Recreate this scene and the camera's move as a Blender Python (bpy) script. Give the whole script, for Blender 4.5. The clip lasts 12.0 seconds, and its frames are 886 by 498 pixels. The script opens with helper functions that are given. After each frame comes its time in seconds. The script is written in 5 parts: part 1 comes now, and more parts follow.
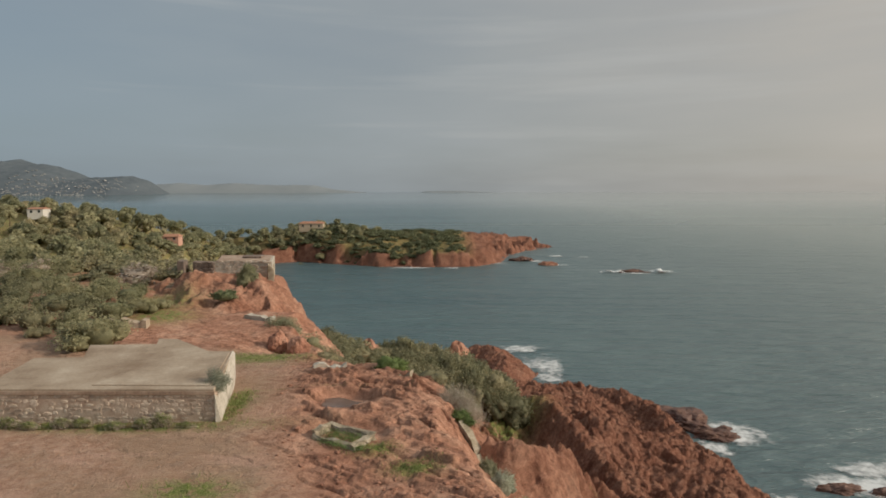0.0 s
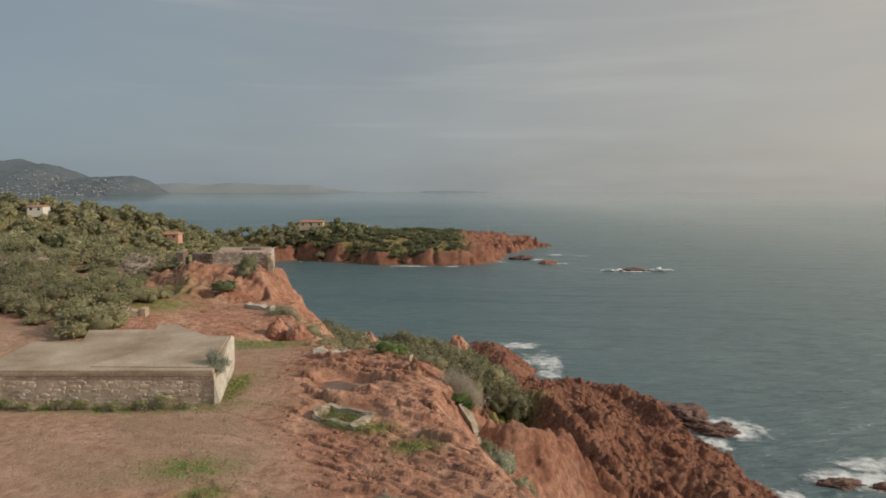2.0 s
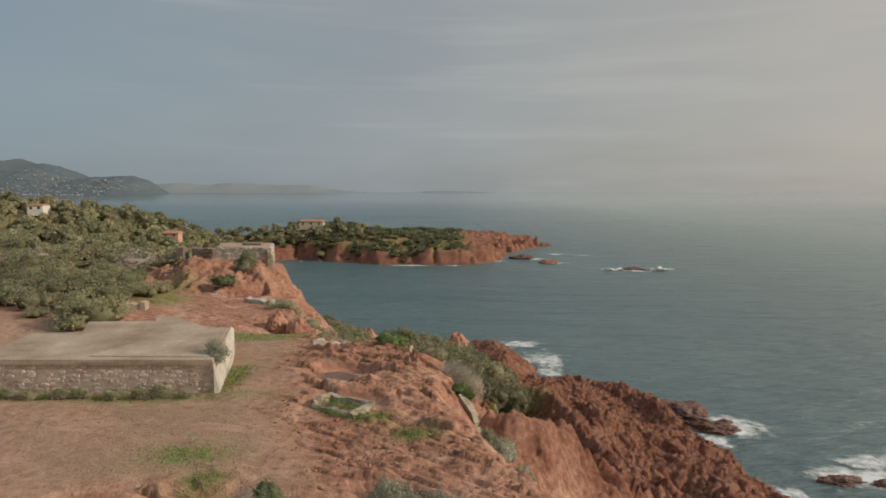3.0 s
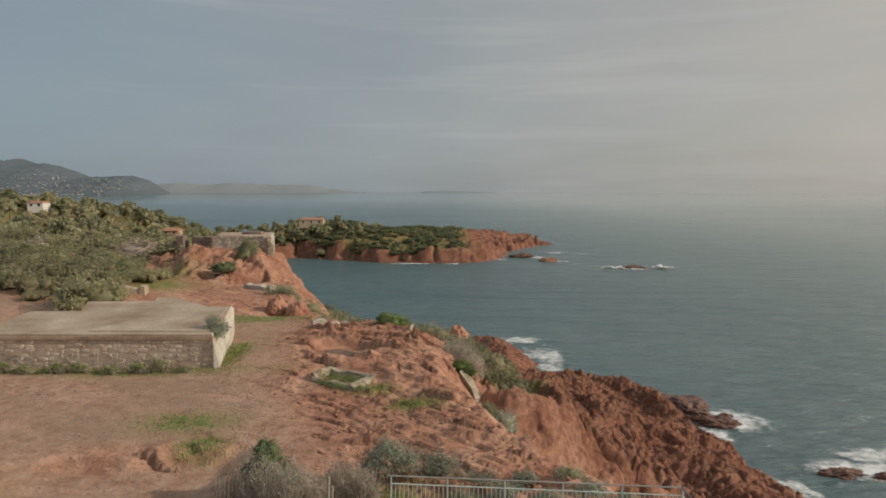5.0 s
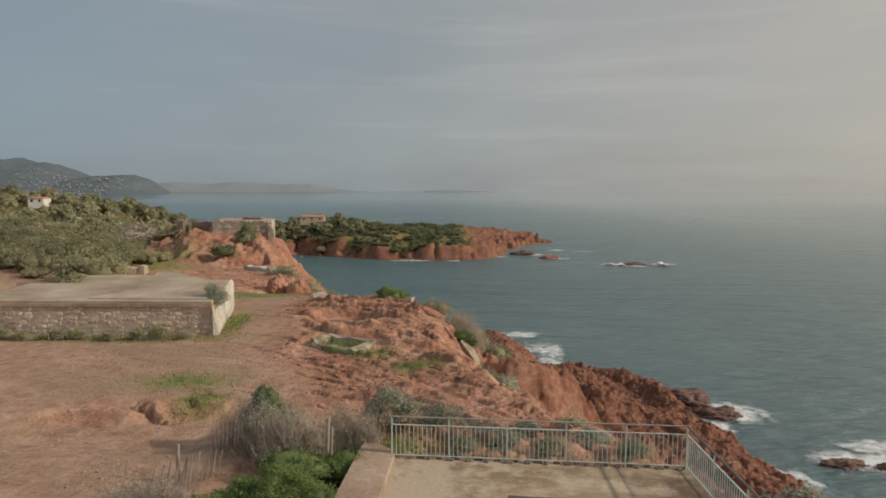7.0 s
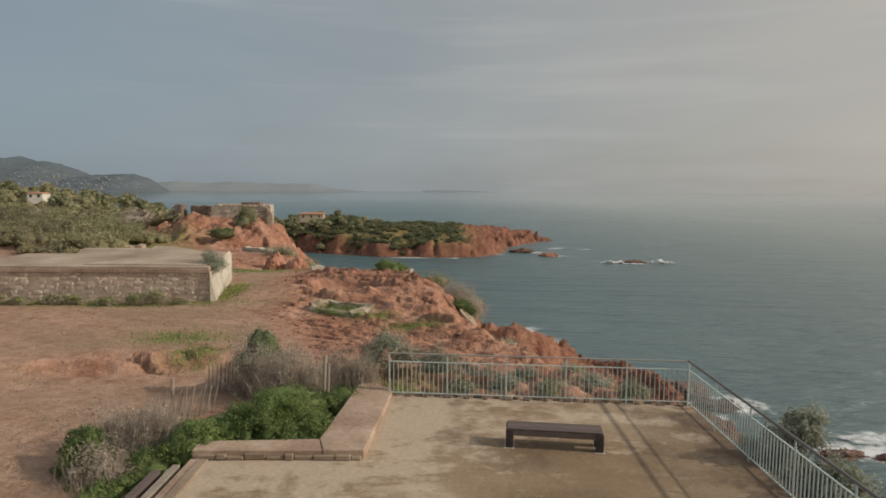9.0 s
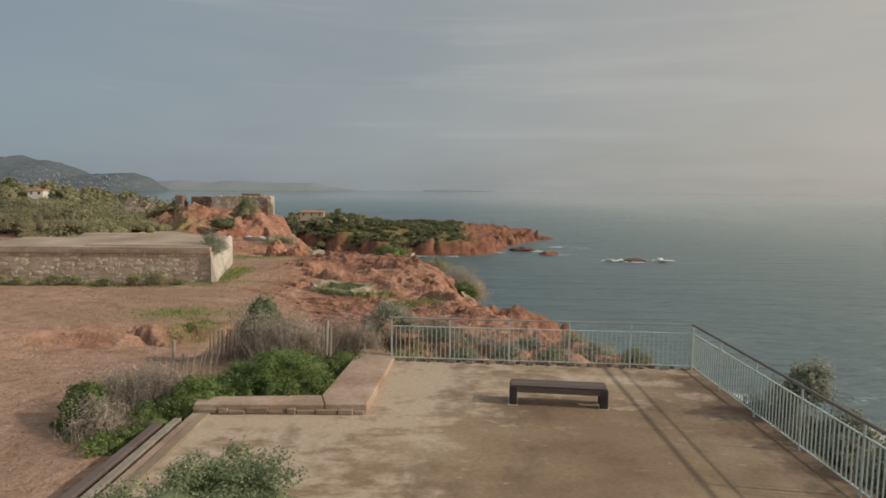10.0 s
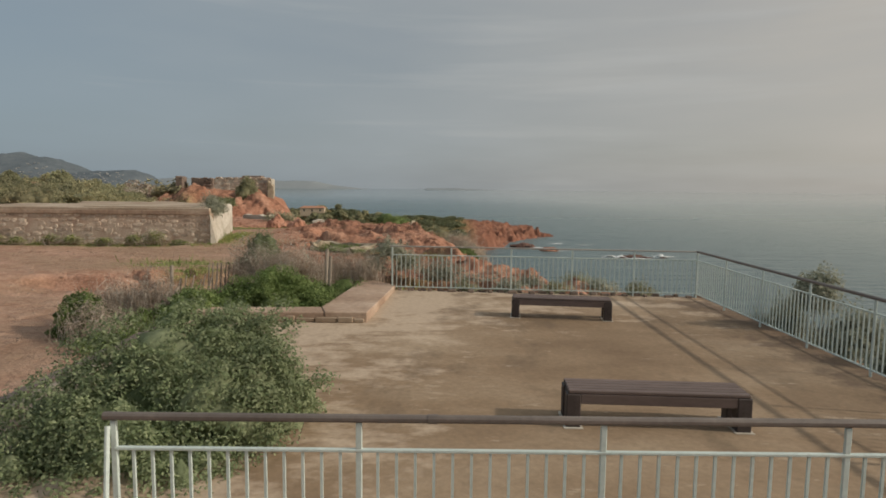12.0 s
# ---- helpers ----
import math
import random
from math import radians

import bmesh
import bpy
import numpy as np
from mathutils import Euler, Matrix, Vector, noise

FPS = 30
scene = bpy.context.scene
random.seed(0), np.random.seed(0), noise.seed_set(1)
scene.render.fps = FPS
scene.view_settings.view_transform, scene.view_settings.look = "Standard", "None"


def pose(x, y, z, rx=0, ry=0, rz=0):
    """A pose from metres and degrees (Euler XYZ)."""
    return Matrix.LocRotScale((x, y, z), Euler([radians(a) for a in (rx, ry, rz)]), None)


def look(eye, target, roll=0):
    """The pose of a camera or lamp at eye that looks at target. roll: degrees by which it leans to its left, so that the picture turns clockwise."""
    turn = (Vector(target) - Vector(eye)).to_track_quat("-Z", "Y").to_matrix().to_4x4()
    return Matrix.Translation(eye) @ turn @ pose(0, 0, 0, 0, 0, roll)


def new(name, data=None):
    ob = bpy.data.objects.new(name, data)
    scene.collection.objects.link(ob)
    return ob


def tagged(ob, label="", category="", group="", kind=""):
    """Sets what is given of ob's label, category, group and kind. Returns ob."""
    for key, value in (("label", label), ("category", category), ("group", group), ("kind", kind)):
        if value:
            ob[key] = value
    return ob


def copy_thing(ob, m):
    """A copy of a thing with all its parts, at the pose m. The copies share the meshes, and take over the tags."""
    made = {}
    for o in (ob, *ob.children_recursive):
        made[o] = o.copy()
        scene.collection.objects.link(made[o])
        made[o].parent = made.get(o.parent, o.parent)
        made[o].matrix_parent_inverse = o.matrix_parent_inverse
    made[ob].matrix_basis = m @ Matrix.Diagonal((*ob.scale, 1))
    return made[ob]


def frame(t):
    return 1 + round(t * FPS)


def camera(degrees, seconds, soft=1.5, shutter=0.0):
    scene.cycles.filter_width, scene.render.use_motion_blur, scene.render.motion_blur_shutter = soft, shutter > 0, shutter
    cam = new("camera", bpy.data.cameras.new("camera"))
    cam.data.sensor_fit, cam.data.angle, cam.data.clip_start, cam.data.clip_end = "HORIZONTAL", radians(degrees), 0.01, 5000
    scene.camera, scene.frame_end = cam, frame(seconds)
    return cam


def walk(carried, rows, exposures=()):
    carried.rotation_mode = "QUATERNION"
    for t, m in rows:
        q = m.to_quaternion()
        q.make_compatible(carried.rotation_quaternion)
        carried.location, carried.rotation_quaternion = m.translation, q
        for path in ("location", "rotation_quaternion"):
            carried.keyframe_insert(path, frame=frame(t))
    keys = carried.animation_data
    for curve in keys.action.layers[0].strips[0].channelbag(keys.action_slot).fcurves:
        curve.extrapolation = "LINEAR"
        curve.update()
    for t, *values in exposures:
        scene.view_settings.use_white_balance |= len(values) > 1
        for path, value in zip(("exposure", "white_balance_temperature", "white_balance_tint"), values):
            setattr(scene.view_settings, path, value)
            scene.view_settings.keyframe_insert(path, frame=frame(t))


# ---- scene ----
cam = camera(71.2, 12.0, 1.75)
METRES, EYE, TILT, LEAN, TURN = 8.5, 46.0, -5.5, 0.0, 0.0
ROWS = [
    (0.0, 0.0, 0.0, 0.0, 0.0, 0.0, -0.0),
    (0.5, 0.0002, 0.0016, -0.0244, -0.0, -0.01, 0.01),
    (1.0, -0.0021, 0.0058, -0.0491, -0.01, -0.02, 0.01),
    (1.5, -0.0015, 0.01, -0.0765, -0.0, -0.0, -0.02),
    (2.0, 0.0002, 0.0152, -0.1074, 0.0, 0.0, -0.05),
    (2.5, -0.0017, 0.018, -0.1378, 0.0, 0.01, -0.05),
    (3.0, -0.0014, 0.0231, -0.1697, 0.0, 0.02, -0.07),
    (5.0, -0.0037, 0.0391, -0.3158, 0.02, 0.04, -0.1),
    (5.5, -0.0046, 0.0444, -0.3618, 0.04, 0.06, -0.14),
    (6.0, -0.006, 0.0524, -0.4067, 0.05, 0.06, -0.17),
    (6.5, -0.0061, 0.0596, -0.4535, 0.07, 0.03, -0.18),
    (7.0, -0.0061, 0.0658, -0.4988, 0.08, 0.01, -0.17),
    (9.0, -0.0031, 0.0889, -0.688, 0.03, 0.02, -0.32),
    (9.5, -0.0068, 0.0931, -0.7363, 0.04, 0.01, -0.37),
    (10.0, -0.0098, 0.0989, -0.7906, 0.05, -0.01, -0.42),
    (10.5, -0.0068, 0.1039, -0.8414, 0.06, -0.03, -0.51),
    (11.0, -0.0088, 0.1091, -0.8927, 0.08, -0.06, -0.56),
    (11.5, -0.0099, 0.1144, -0.9433, 0.07, -0.1, -0.6),
    (12.0, -0.0111, 0.1199, -0.9917, 0.08, -0.14, -0.63),
]
walk(cam, [(t, pose(0, 0, EYE, TILT, LEAN, TURN) @ pose(METRES * x, METRES * y, METRES * z, 90 + pitch, roll, yaw)) for t, x, y, z, yaw, pitch, roll in ROWS], [(0.0, 0.15), (12.0, 0.15)])

# ---------------------------------------------------------------- light
SUN_WAY = Vector((1.88, -0.33, 1.0)).normalized()
sun = new("sun", bpy.data.lights.new("sun", "SUN"))
sun.data.energy, sun.data.angle, sun.data.color = 2.8, radians(1.2), (1.0, 0.90, 0.76)
sun.matrix_basis = look(SUN_WAY * 200, (0, 0, 0))

world = bpy.data.worlds.new("sky")
scene.world = world
world.use_nodes = True
wn, wl = world.node_tree.nodes, world.node_tree.links
wn.clear()
w_out = wn.new("ShaderNodeOutputWorld")
w_sky = wn.new("ShaderNodeTexSky")
w_sky.sky_type, w_sky.sun_disc = "NISHITA", False
w_sky.sun_elevation, w_sky.sun_rotation = math.asin(SUN_WAY.z), math.atan2(SUN_WAY.x, SUN_WAY.y)
w_sky.dust_density = 3.0
w_b1, w_b2, w_mix = wn.new("ShaderNodeBackground"), wn.new("ShaderNodeBackground"), wn.new("ShaderNodeMixShader")
w_b1.inputs["Strength"].default_value = 0.07
wl.new(w_sky.outputs[0], w_b1.inputs["Color"])
w_tc = wn.new("ShaderNodeTexCoord")
w_sep = wn.new("ShaderNodeSeparateXYZ")
wl.new(w_tc.outputs["Generated"], w_sep.inputs[0])
w_rx = wn.new("ShaderNodeMapRange")
w_rx.inputs["From Min"].default_value, w_rx.inputs["From Max"].default_value = -1.0, 1.0
wl.new(w_sep.outputs["X"], w_rx.inputs["Value"])
w_ramp = wn.new("ShaderNodeValToRGB")
w_ramp.color_ramp.elements[0].color = (0.236, 0.292, 0.333, 1)
w_ramp.color_ramp.elements[0].position = 0.2
w_ramp.color_ramp.elements[1].position, w_ramp.color_ramp.elements[1].color = 0.8, (0.425, 0.40, 0.36, 1)
w_mid = w_ramp.color_ramp.elements.new(0.5)
w_mid.color = (0.300, 0.324, 0.333, 1)
w_glow = w_ramp.color_ramp.elements.new(1.0)
w_glow.color = (0.95, 0.86, 0.72, 1)
wl.new(w_rx.outputs[0], w_ramp.inputs[0])
w_map = wn.new("ShaderNodeMapping")
w_map.inputs["Scale"].default_value = (1.4, 1.4, 6.0)
w_map.inputs["Rotation"].default_value = (0.0, 0.06, 0.3)
wl.new(w_tc.outputs["Generated"], w_map.inputs["Vector"])
w_noise = wn.new("ShaderNodeTexNoise")
w_noise.inputs["Scale"].default_value, w_noise.inputs["Detail"].default_value = 1.5, 5.0
w_noise.inputs["Roughness"].default_value = 0.5
wl.new(w_map.outputs[0], w_noise.inputs["Vector"])
w_rn = wn.new("ShaderNodeMapRange")
w_rn.inputs["From Min"].default_value, w_rn.inputs["From Max"].default_value = 0.35, 0.65
w_rn.inputs["To Min"].default_value, w_rn.inputs["To Max"].default_value = 0.74, 0.97
wl.new(w_noise.outputs["Fac"], w_rn.inputs["Value"])
# thin streaks of high cloud
w_map2 = wn.new("ShaderNodeMapping")
w_map2.inputs["Scale"].default_value = (1.1, 1.1, 17.0)
w_map2.inputs["Rotation"].default_value = (0.0, -0.05, 0.5)
wl.new(w_tc.outputs["Generated"], w_map2.inputs["Vector"])
w_cir = wn.new("ShaderNodeTexNoise")
w_cir.inputs["Scale"].default_value, w_cir.inputs["Detail"].default_value = 1.3, 6.0
wl.new(w_map2.outputs[0], w_cir.inputs["Vector"])
w_cr = wn.new("ShaderNodeMapRange")
w_cr.inputs["From Min"].default_value, w_cr.inputs["From Max"].default_value = 0.55, 0.72
w_cr.inputs["To Min"].default_value, w_cr.inputs["To Max"].default_value = 0.0, 0.34
wl.new(w_cir.outputs["Fac"], w_cr.inputs["Value"])
w_cm = wn.new("ShaderNodeMix")
w_cm.data_type = "RGBA"
w_cm.inputs[7].default_value = (0.47, 0.47, 0.45, 1)
wl.new(w_cr.outputs[0], w_cm.inputs[0])
wl.new(w_ramp.outputs[0], w_cm.inputs[6])
wl.new(w_cm.outputs[2], w_b2.inputs["Color"])
# veiled sky, brightened towards the zenith above the view to fill the shadows
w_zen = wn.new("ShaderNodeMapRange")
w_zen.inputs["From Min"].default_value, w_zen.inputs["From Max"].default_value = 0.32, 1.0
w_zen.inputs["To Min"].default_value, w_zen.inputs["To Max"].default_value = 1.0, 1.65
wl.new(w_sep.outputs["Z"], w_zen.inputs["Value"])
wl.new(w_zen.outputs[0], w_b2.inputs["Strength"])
wl.new(w_rn.outputs[0], w_mix.inputs[0])
wl.new(w_b1.outputs[0], w_mix.inputs[1])
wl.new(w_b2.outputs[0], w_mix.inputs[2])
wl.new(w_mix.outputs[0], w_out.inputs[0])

# ---------------------------------------------------------------- materials
def ramp(nt, fac, cols):
    r = nt.nodes.new("ShaderNodeValToRGB")
    e = r.color_ramp.elements
    while len(e) < len(cols):
        e.new(0.5)
    for i, c in enumerate(cols):
        e[i].position = 0.3 + 0.4 * i / max(1, len(cols) - 1)
        e[i].color = (*c, 1)
    nt.links.new(fac, r.inputs[0])
    return r.outputs[0]


def noise_tex(nt, co, scale, detail=4.0, rough=0.55, stretch=None):
    if stretch:
        mp = nt.nodes.new("ShaderNodeMapping")
        mp.inputs["Scale"].default_value = stretch
        nt.links.new(co, mp.inputs["Vector"])
        co = mp.outputs[0]
    n = nt.nodes.new("ShaderNodeTexNoise")
    n.inputs["Scale"].default_value, n.inputs["Detail"].default_value = scale, detail
    n.inputs["Roughness"].default_value = rough
    nt.links.new(co, n.inputs["Vector"])
    return n.outputs["Fac"]


def mix_col(nt, fac, a, b, mode="MIX"):
    m = nt.nodes.new("ShaderNodeMix")
    m.data_type, m.blend_type = "RGBA", mode
    for sock, v in ((m.inputs[0], fac), (m.inputs[6], a), (m.inputs[7], b)):
        if isinstance(v, (int, float)):
            sock.default_value = v
        elif isinstance(v, tuple):
            sock.default_value = (*v, 1)
        else:
            nt.links.new(v, sock)
    return m.outputs[2]


def remap(nt, v, a, b, c=0.0, d=1.0):
    m = nt.nodes.new("ShaderNodeMapRange")
    for k, x in (("From Min", a), ("From Max", b), ("To Min", c), ("To Max", d)):
        m.inputs[k].default_value = x
    nt.links.new(v, m.inputs["Value"])
    return m.outputs[0]


def begin(name):
    m = bpy.data.materials.new(name)
    m.use_nodes = True
    nt = m.node_tree
    return m, nt, nt.nodes["Principled BSDF"]


def where(nt):
    return nt.nodes.new("ShaderNodeNewGeometry").outputs["Position"]


def add_bump(nt, bsdf, height, strength, distance):
    b = nt.nodes.new("ShaderNodeBump")
    b.inputs["Strength"].default_value, b.inputs["Distance"].default_value = strength, distance
    nt.links.new(height, b.inputs["Height"])
    nt.links.new(b.outputs[0], bsdf.inputs["Normal"])


def surf(name, cols, scale=1.0, fine=15.0, rough=0.85, bump=0.4, depth=0.02, grit=0.35, rand=0.0, stretch=None, spec=0.3, metal=0.0):
    """A surface with colour patches, grit and relief at world size."""
    m, nt, b = begin(name)
    co = where(nt)
    c = ramp(nt, noise_tex(nt, co, scale, 5, 0.6, stretch), cols)
    f = noise_tex(nt, co, fine, 4, 0.65, stretch)
    g = remap(nt, f, 0.25, 0.75, 1 - grit, 1 + grit * 0.6)
    c = mix_col(nt, 1.0, c, g, "MULTIPLY")
    if rand:
        oi = nt.nodes.new("ShaderNodeObjectInfo")
        c = mix_col(nt, 1.0, c, remap(nt, oi.outputs["Random"], 0, 1, 1 - rand, 1 + rand), "MULTIPLY")
    nt.links.new(c, b.inputs["Base Color"])
    b.inputs["Roughness"].default_value = rough
    b.inputs["Specular IOR Level"].default_value = spec
    b.inputs["Metallic"].default_value = metal
    add_bump(nt, b, f, bump, depth)
    return m


def leafy(name, cols, rough=0.65, spec=0.25, dry=0.0):
    m, nt, b = begin(name)
    geo = nt.nodes.new("ShaderNodeNewGeometry")
    oi = nt.nodes.new("ShaderNodeObjectInfo")
    c = ramp(nt, geo.outputs["Random Per Island"], cols)
    c = mix_col(nt, remap(nt, oi.outputs["Random"], 0.55, 1.0, 0.0, dry), c, (0.40, 0.32, 0.20))
    c = mix_col(nt, 1.0, c, remap(nt, oi.outputs["Random"], 0, 1, 0.78, 1.15), "MULTIPLY")
    c = mix_col(nt, 1.0, c, remap(nt, noise_tex(nt, geo.outputs["Position"], 0.6, 3), 0.3, 0.7, 0.82, 1.2), "MULTIPLY")
    c = mix_col(nt, 1.0, c, remap(nt, noise_tex(nt, geo.outputs["Position"], 9.0, 4, 0.7), 0.3, 0.7, 0.75, 1.25), "MULTIPLY")
    nt.links.new(c, b.inputs["Base Color"])
    b.inputs["Roughness"].default_value = rough
    b.inputs["Specular IOR Level"].default_value = spec
    tr, mx = nt.nodes.new("ShaderNodeBsdfTranslucent"), nt.nodes.new("ShaderNodeMixShader")
    nt.links.new(c, tr.inputs["Color"])
    mx.inputs[0].default_value = 0.48
    nt.links.new(b.outputs[0], mx.inputs[1])
    nt.links.new(tr.outputs[0], mx.inputs[2])
    nt.links.new(mx.outputs[0], nt.nodes["Material Output"].inputs[0])
    return m


def ground_material():
    m, nt, b = begin("red_ground")
    co = where(nt)

    def attr(n):
        a = nt.nodes.new("ShaderNodeAttribute")
        a.attribute_name = n
        return a.outputs["Fac"]
    big = noise_tex(nt, co, 0.35, 6, 0.62)
    mid = noise_tex(nt, co, 2.2, 6, 0.65)
    tiny = noise_tex(nt, co, 11.0, 5, 0.7)
    rock = ramp(nt, big, [(0.285, 0.129, 0.082), (0.42, 0.216, 0.142), (0.525, 0.315, 0.218)])
    rock = mix_col(nt, 1.0, rock, remap(nt, mid, 0.3, 0.7, 0.54, 1.30), "MULTIPLY")
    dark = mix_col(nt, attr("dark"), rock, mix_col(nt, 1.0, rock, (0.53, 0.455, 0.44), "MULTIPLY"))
    soil = ramp(nt, mid, [(0.29, 0.165, 0.108), (0.385, 0.238, 0.165), (0.475, 0.32, 0.235)])
    soil = mix_col(nt, remap(nt, noise_tex(nt, co, 0.22, 5, 0.6), 0.45, 0.62, 0.0, 0.75), soil, (0.315, 0.212, 0.142))
    soil = mix_col(nt, remap(nt, noise_tex(nt, co, 0.5, 5, 0.65, (0.6, 1.6, 1.0)), 0.54, 0.66, 0.0, 0.6), soil, (0.50, 0.315, 0.235))
    soil = mix_col(nt, remap(nt, noise_tex(nt, co, 1.3, 6, 0.7, (0.7, 1.5, 1.0)), 0.58, 0.68, 0.0, 0.5), soil, (0.21, 0.135, 0.092))
    soil_f = remap(nt, mid, 0.35, 0.65, -0.15, 0.15)
    add = nt.nodes.new("ShaderNodeMath")
    add.operation, add.use_clamp = "ADD", True
    nt.links.new(attr("soil"), add.inputs[0])
    nt.links.new(soil_f, add.inputs[1])
    c = mix_col(nt, add.outputs[0], dark, soil)
    grass = ramp(nt, tiny, [(0.11, 0.135, 0.035), (0.165, 0.19, 0.055), (0.24, 0.235, 0.09)])
    gm = nt.nodes.new("ShaderNodeMath")
    gm.operation = "MULTIPLY"
    nt.links.new(attr("grass"), gm.inputs[0])
    nt.links.new(remap(nt, mid, 0.36, 0.56, 0.1, 1.3), gm.inputs[1])
    gc = nt.nodes.new("ShaderNodeClamp")
    nt.links.new(gm.outputs[0], gc.inputs[0])
    c = mix_col(nt, gc.outputs[0], c, grass)
    c = mix_col(nt, 1.0, c, remap(nt, tiny, 0.25, 0.75, 0.72, 1.22), "MULTIPLY")
    nt.links.new(c, b.inputs["Base Color"])
    b.inputs["Roughness"].default_value = 0.92
    b.inputs["Specular IOR Level"].default_value = 0.2
    hs = nt.nodes.new("ShaderNodeMath")
    hs.operation = "MULTIPLY_ADD"
    nt.links.new(mid, hs.inputs[0])
    hs.inputs[1].default_value = 2.0
    nt.links.new(tiny, hs.inputs[2])
    add_bump(nt, b, hs.outputs[0], 0.7, 0.12)
    return m


def sea_material():
    m, nt, b = begin("sea_water")
    co = where(nt)
    swell = noise_tex(nt, co, 0.06, 3, 0.5, (0.3, 1.6, 1.0))
    chop = noise_tex(nt, co, 0.30, 4, 0.6, (0.35, 1.7, 1.0))
    c = ramp(nt, noise_tex(nt, co, 0.006, 3, 0.5, (0.6, 1.4, 1.0)), [(0.060, 0.108, 0.122), (0.096, 0.148, 0.154)])
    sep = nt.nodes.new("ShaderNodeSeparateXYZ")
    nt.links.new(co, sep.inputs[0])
    # paler base colour towards +x paints in the sunward sheen of the water
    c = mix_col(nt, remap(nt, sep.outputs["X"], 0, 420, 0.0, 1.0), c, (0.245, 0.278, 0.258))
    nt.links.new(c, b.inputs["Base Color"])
    nt.links.new(remap(nt, sep.outputs["Y"], 150, 2500, 0.34, 0.10), b.inputs["Roughness"])
    b.inputs["IOR"].default_value = 1.33
    hs = nt.nodes.new("ShaderNodeMath")
    hs.operation = "MULTIPLY_ADD"
    nt.links.new(swell, hs.inputs[0])
    hs.inputs[1].default_value = 3.0
    nt.links.new(chop, hs.inputs[2])
    add_bump(nt, b, hs.outputs[0], 1.0, 2.2)
    bump = [n for n in nt.nodes if n.type == "BUMP"][0]
    # small waves run together into a sheen far out
    nt.links.new(remap(nt, sep.outputs["Y"], 120, 2200, 1.0, 0.03), bump.inputs["Strength"])
    return m


def floor_material():
    """Old concrete: brown weathering, pale worn patches, dark damp stains, painted bush shade, hairline cracks."""
    m, nt, b = begin("terrace_concrete")
    co = where(nt)
    big = noise_tex(nt, co, 0.42, 5, 0.6, (0.8, 1.3, 1))
    mid = noise_tex(nt, co, 1.7, 6, 0.65, (0.8, 1.2, 1))
    fine = noise_tex(nt, co, 14.0, 5, 0.7)
    sep = nt.nodes.new("ShaderNodeSeparateXYZ")
    nt.links.new(co, sep.inputs[0])
    c = ramp(nt, big, [(0.165, 0.108, 0.064), (0.235, 0.162, 0.100), (0.320, 0.238, 0.160)])
    # a pale worn stretch beside the bush and along the far rail
    far_worn = remap(nt, sep.outputs["Y"], 9.5, 14.0, -0.12, 0.13)
    left_worn = remap(nt, sep.outputs["X"], -1.9, 1.2, 0.25, -0.05)
    wear = nt.nodes.new("ShaderNodeMath")
    wear.operation = "ADD"
    nt.links.new(far_worn, wear.inputs[0])
    nt.links.new(left_worn, wear.inputs[1])
    wear2 = nt.nodes.new("ShaderNodeMath")
    wear2.operation = "ADD"
    nt.links.new(wear.outputs[0], wear2.inputs[0])
    nt.links.new(mid, wear2.inputs[1])
    c = mix_col(nt, remap(nt, wear2.outputs[0], 0.50, 0.66, 0, 0.8), c, (0.46, 0.36, 0.265))
    c = mix_col(nt, remap(nt, noise_tex(nt, co, 3.4, 6, 0.7, (0.5, 1.3, 1)), 0.62, 0.70, 0, 0.55), c, (0.47, 0.385, 0.29))
    # damp litter stain along the cliff rail, darkened to paint in the bushes' shade
    edge = nt.nodes.new("ShaderNodeMath")
    edge.operation = "ADD"
    nt.links.new(remap(nt, sep.outputs["X"], 3.9, 5.9, -0.2, 0.16), edge.inputs[0])
    nt.links.new(noise_tex(nt, co, 1.1, 6, 0.68), edge.inputs[1])
    c = mix_col(nt, remap(nt, edge.outputs[0], 0.53, 0.66, 0, 0.8), c, (0.115, 0.076, 0.052))
    c = mix_col(nt, remap(nt, noise_tex(nt, co, 0.9, 5, 0.6, (1.3, 0.7, 1)), 0.56, 0.68, 0, 0.45), c, (0.115, 0.080, 0.052))
    c = mix_col(nt, 1.0, c, remap(nt, fine, 0.25, 0.75, 0.8, 1.18), "MULTIPLY")
    nt.links.new(c, b.inputs["Base Color"])
    b.inputs["Roughness"].default_value = 0.85
    b.inputs["Specular IOR Level"].default_value = 0.3
    add_bump(nt, b, fine, 0.35, 0.008)
    return m


FLOORING = floor_material()
GROUND = ground_material()
SEA = sea_material()
ROCK = surf("red_porphyry", [(0.22, 0.095, 0.062), (0.36, 0.175, 0.115), (0.46, 0.26, 0.18)], 0.4, 3.0, 0.9, 0.8, 0.15, 0.45)
DUSTY = surf("dusty_pebbles", [(0.22, 0.145, 0.105), (0.33, 0.235, 0.175), (0.43, 0.325, 0.255)], 2.0, 12.0, 0.95, 0.4, 0.01, 0.3)
WETROCK = surf("dark_wet_rock", [(0.07, 0.04, 0.035), (0.15, 0.08, 0.06), (0.22, 0.12, 0.08)], 0.4, 3.0, 0.6, 0.8, 0.15, 0.45)
CONCRETE = surf("weathered_concrete", [(0.19, 0.135, 0.090), (0.27, 0.20, 0.14), (0.40, 0.32, 0.235)], 0.45, 9.0, 0.88, 0.35, 0.01, 0.22)
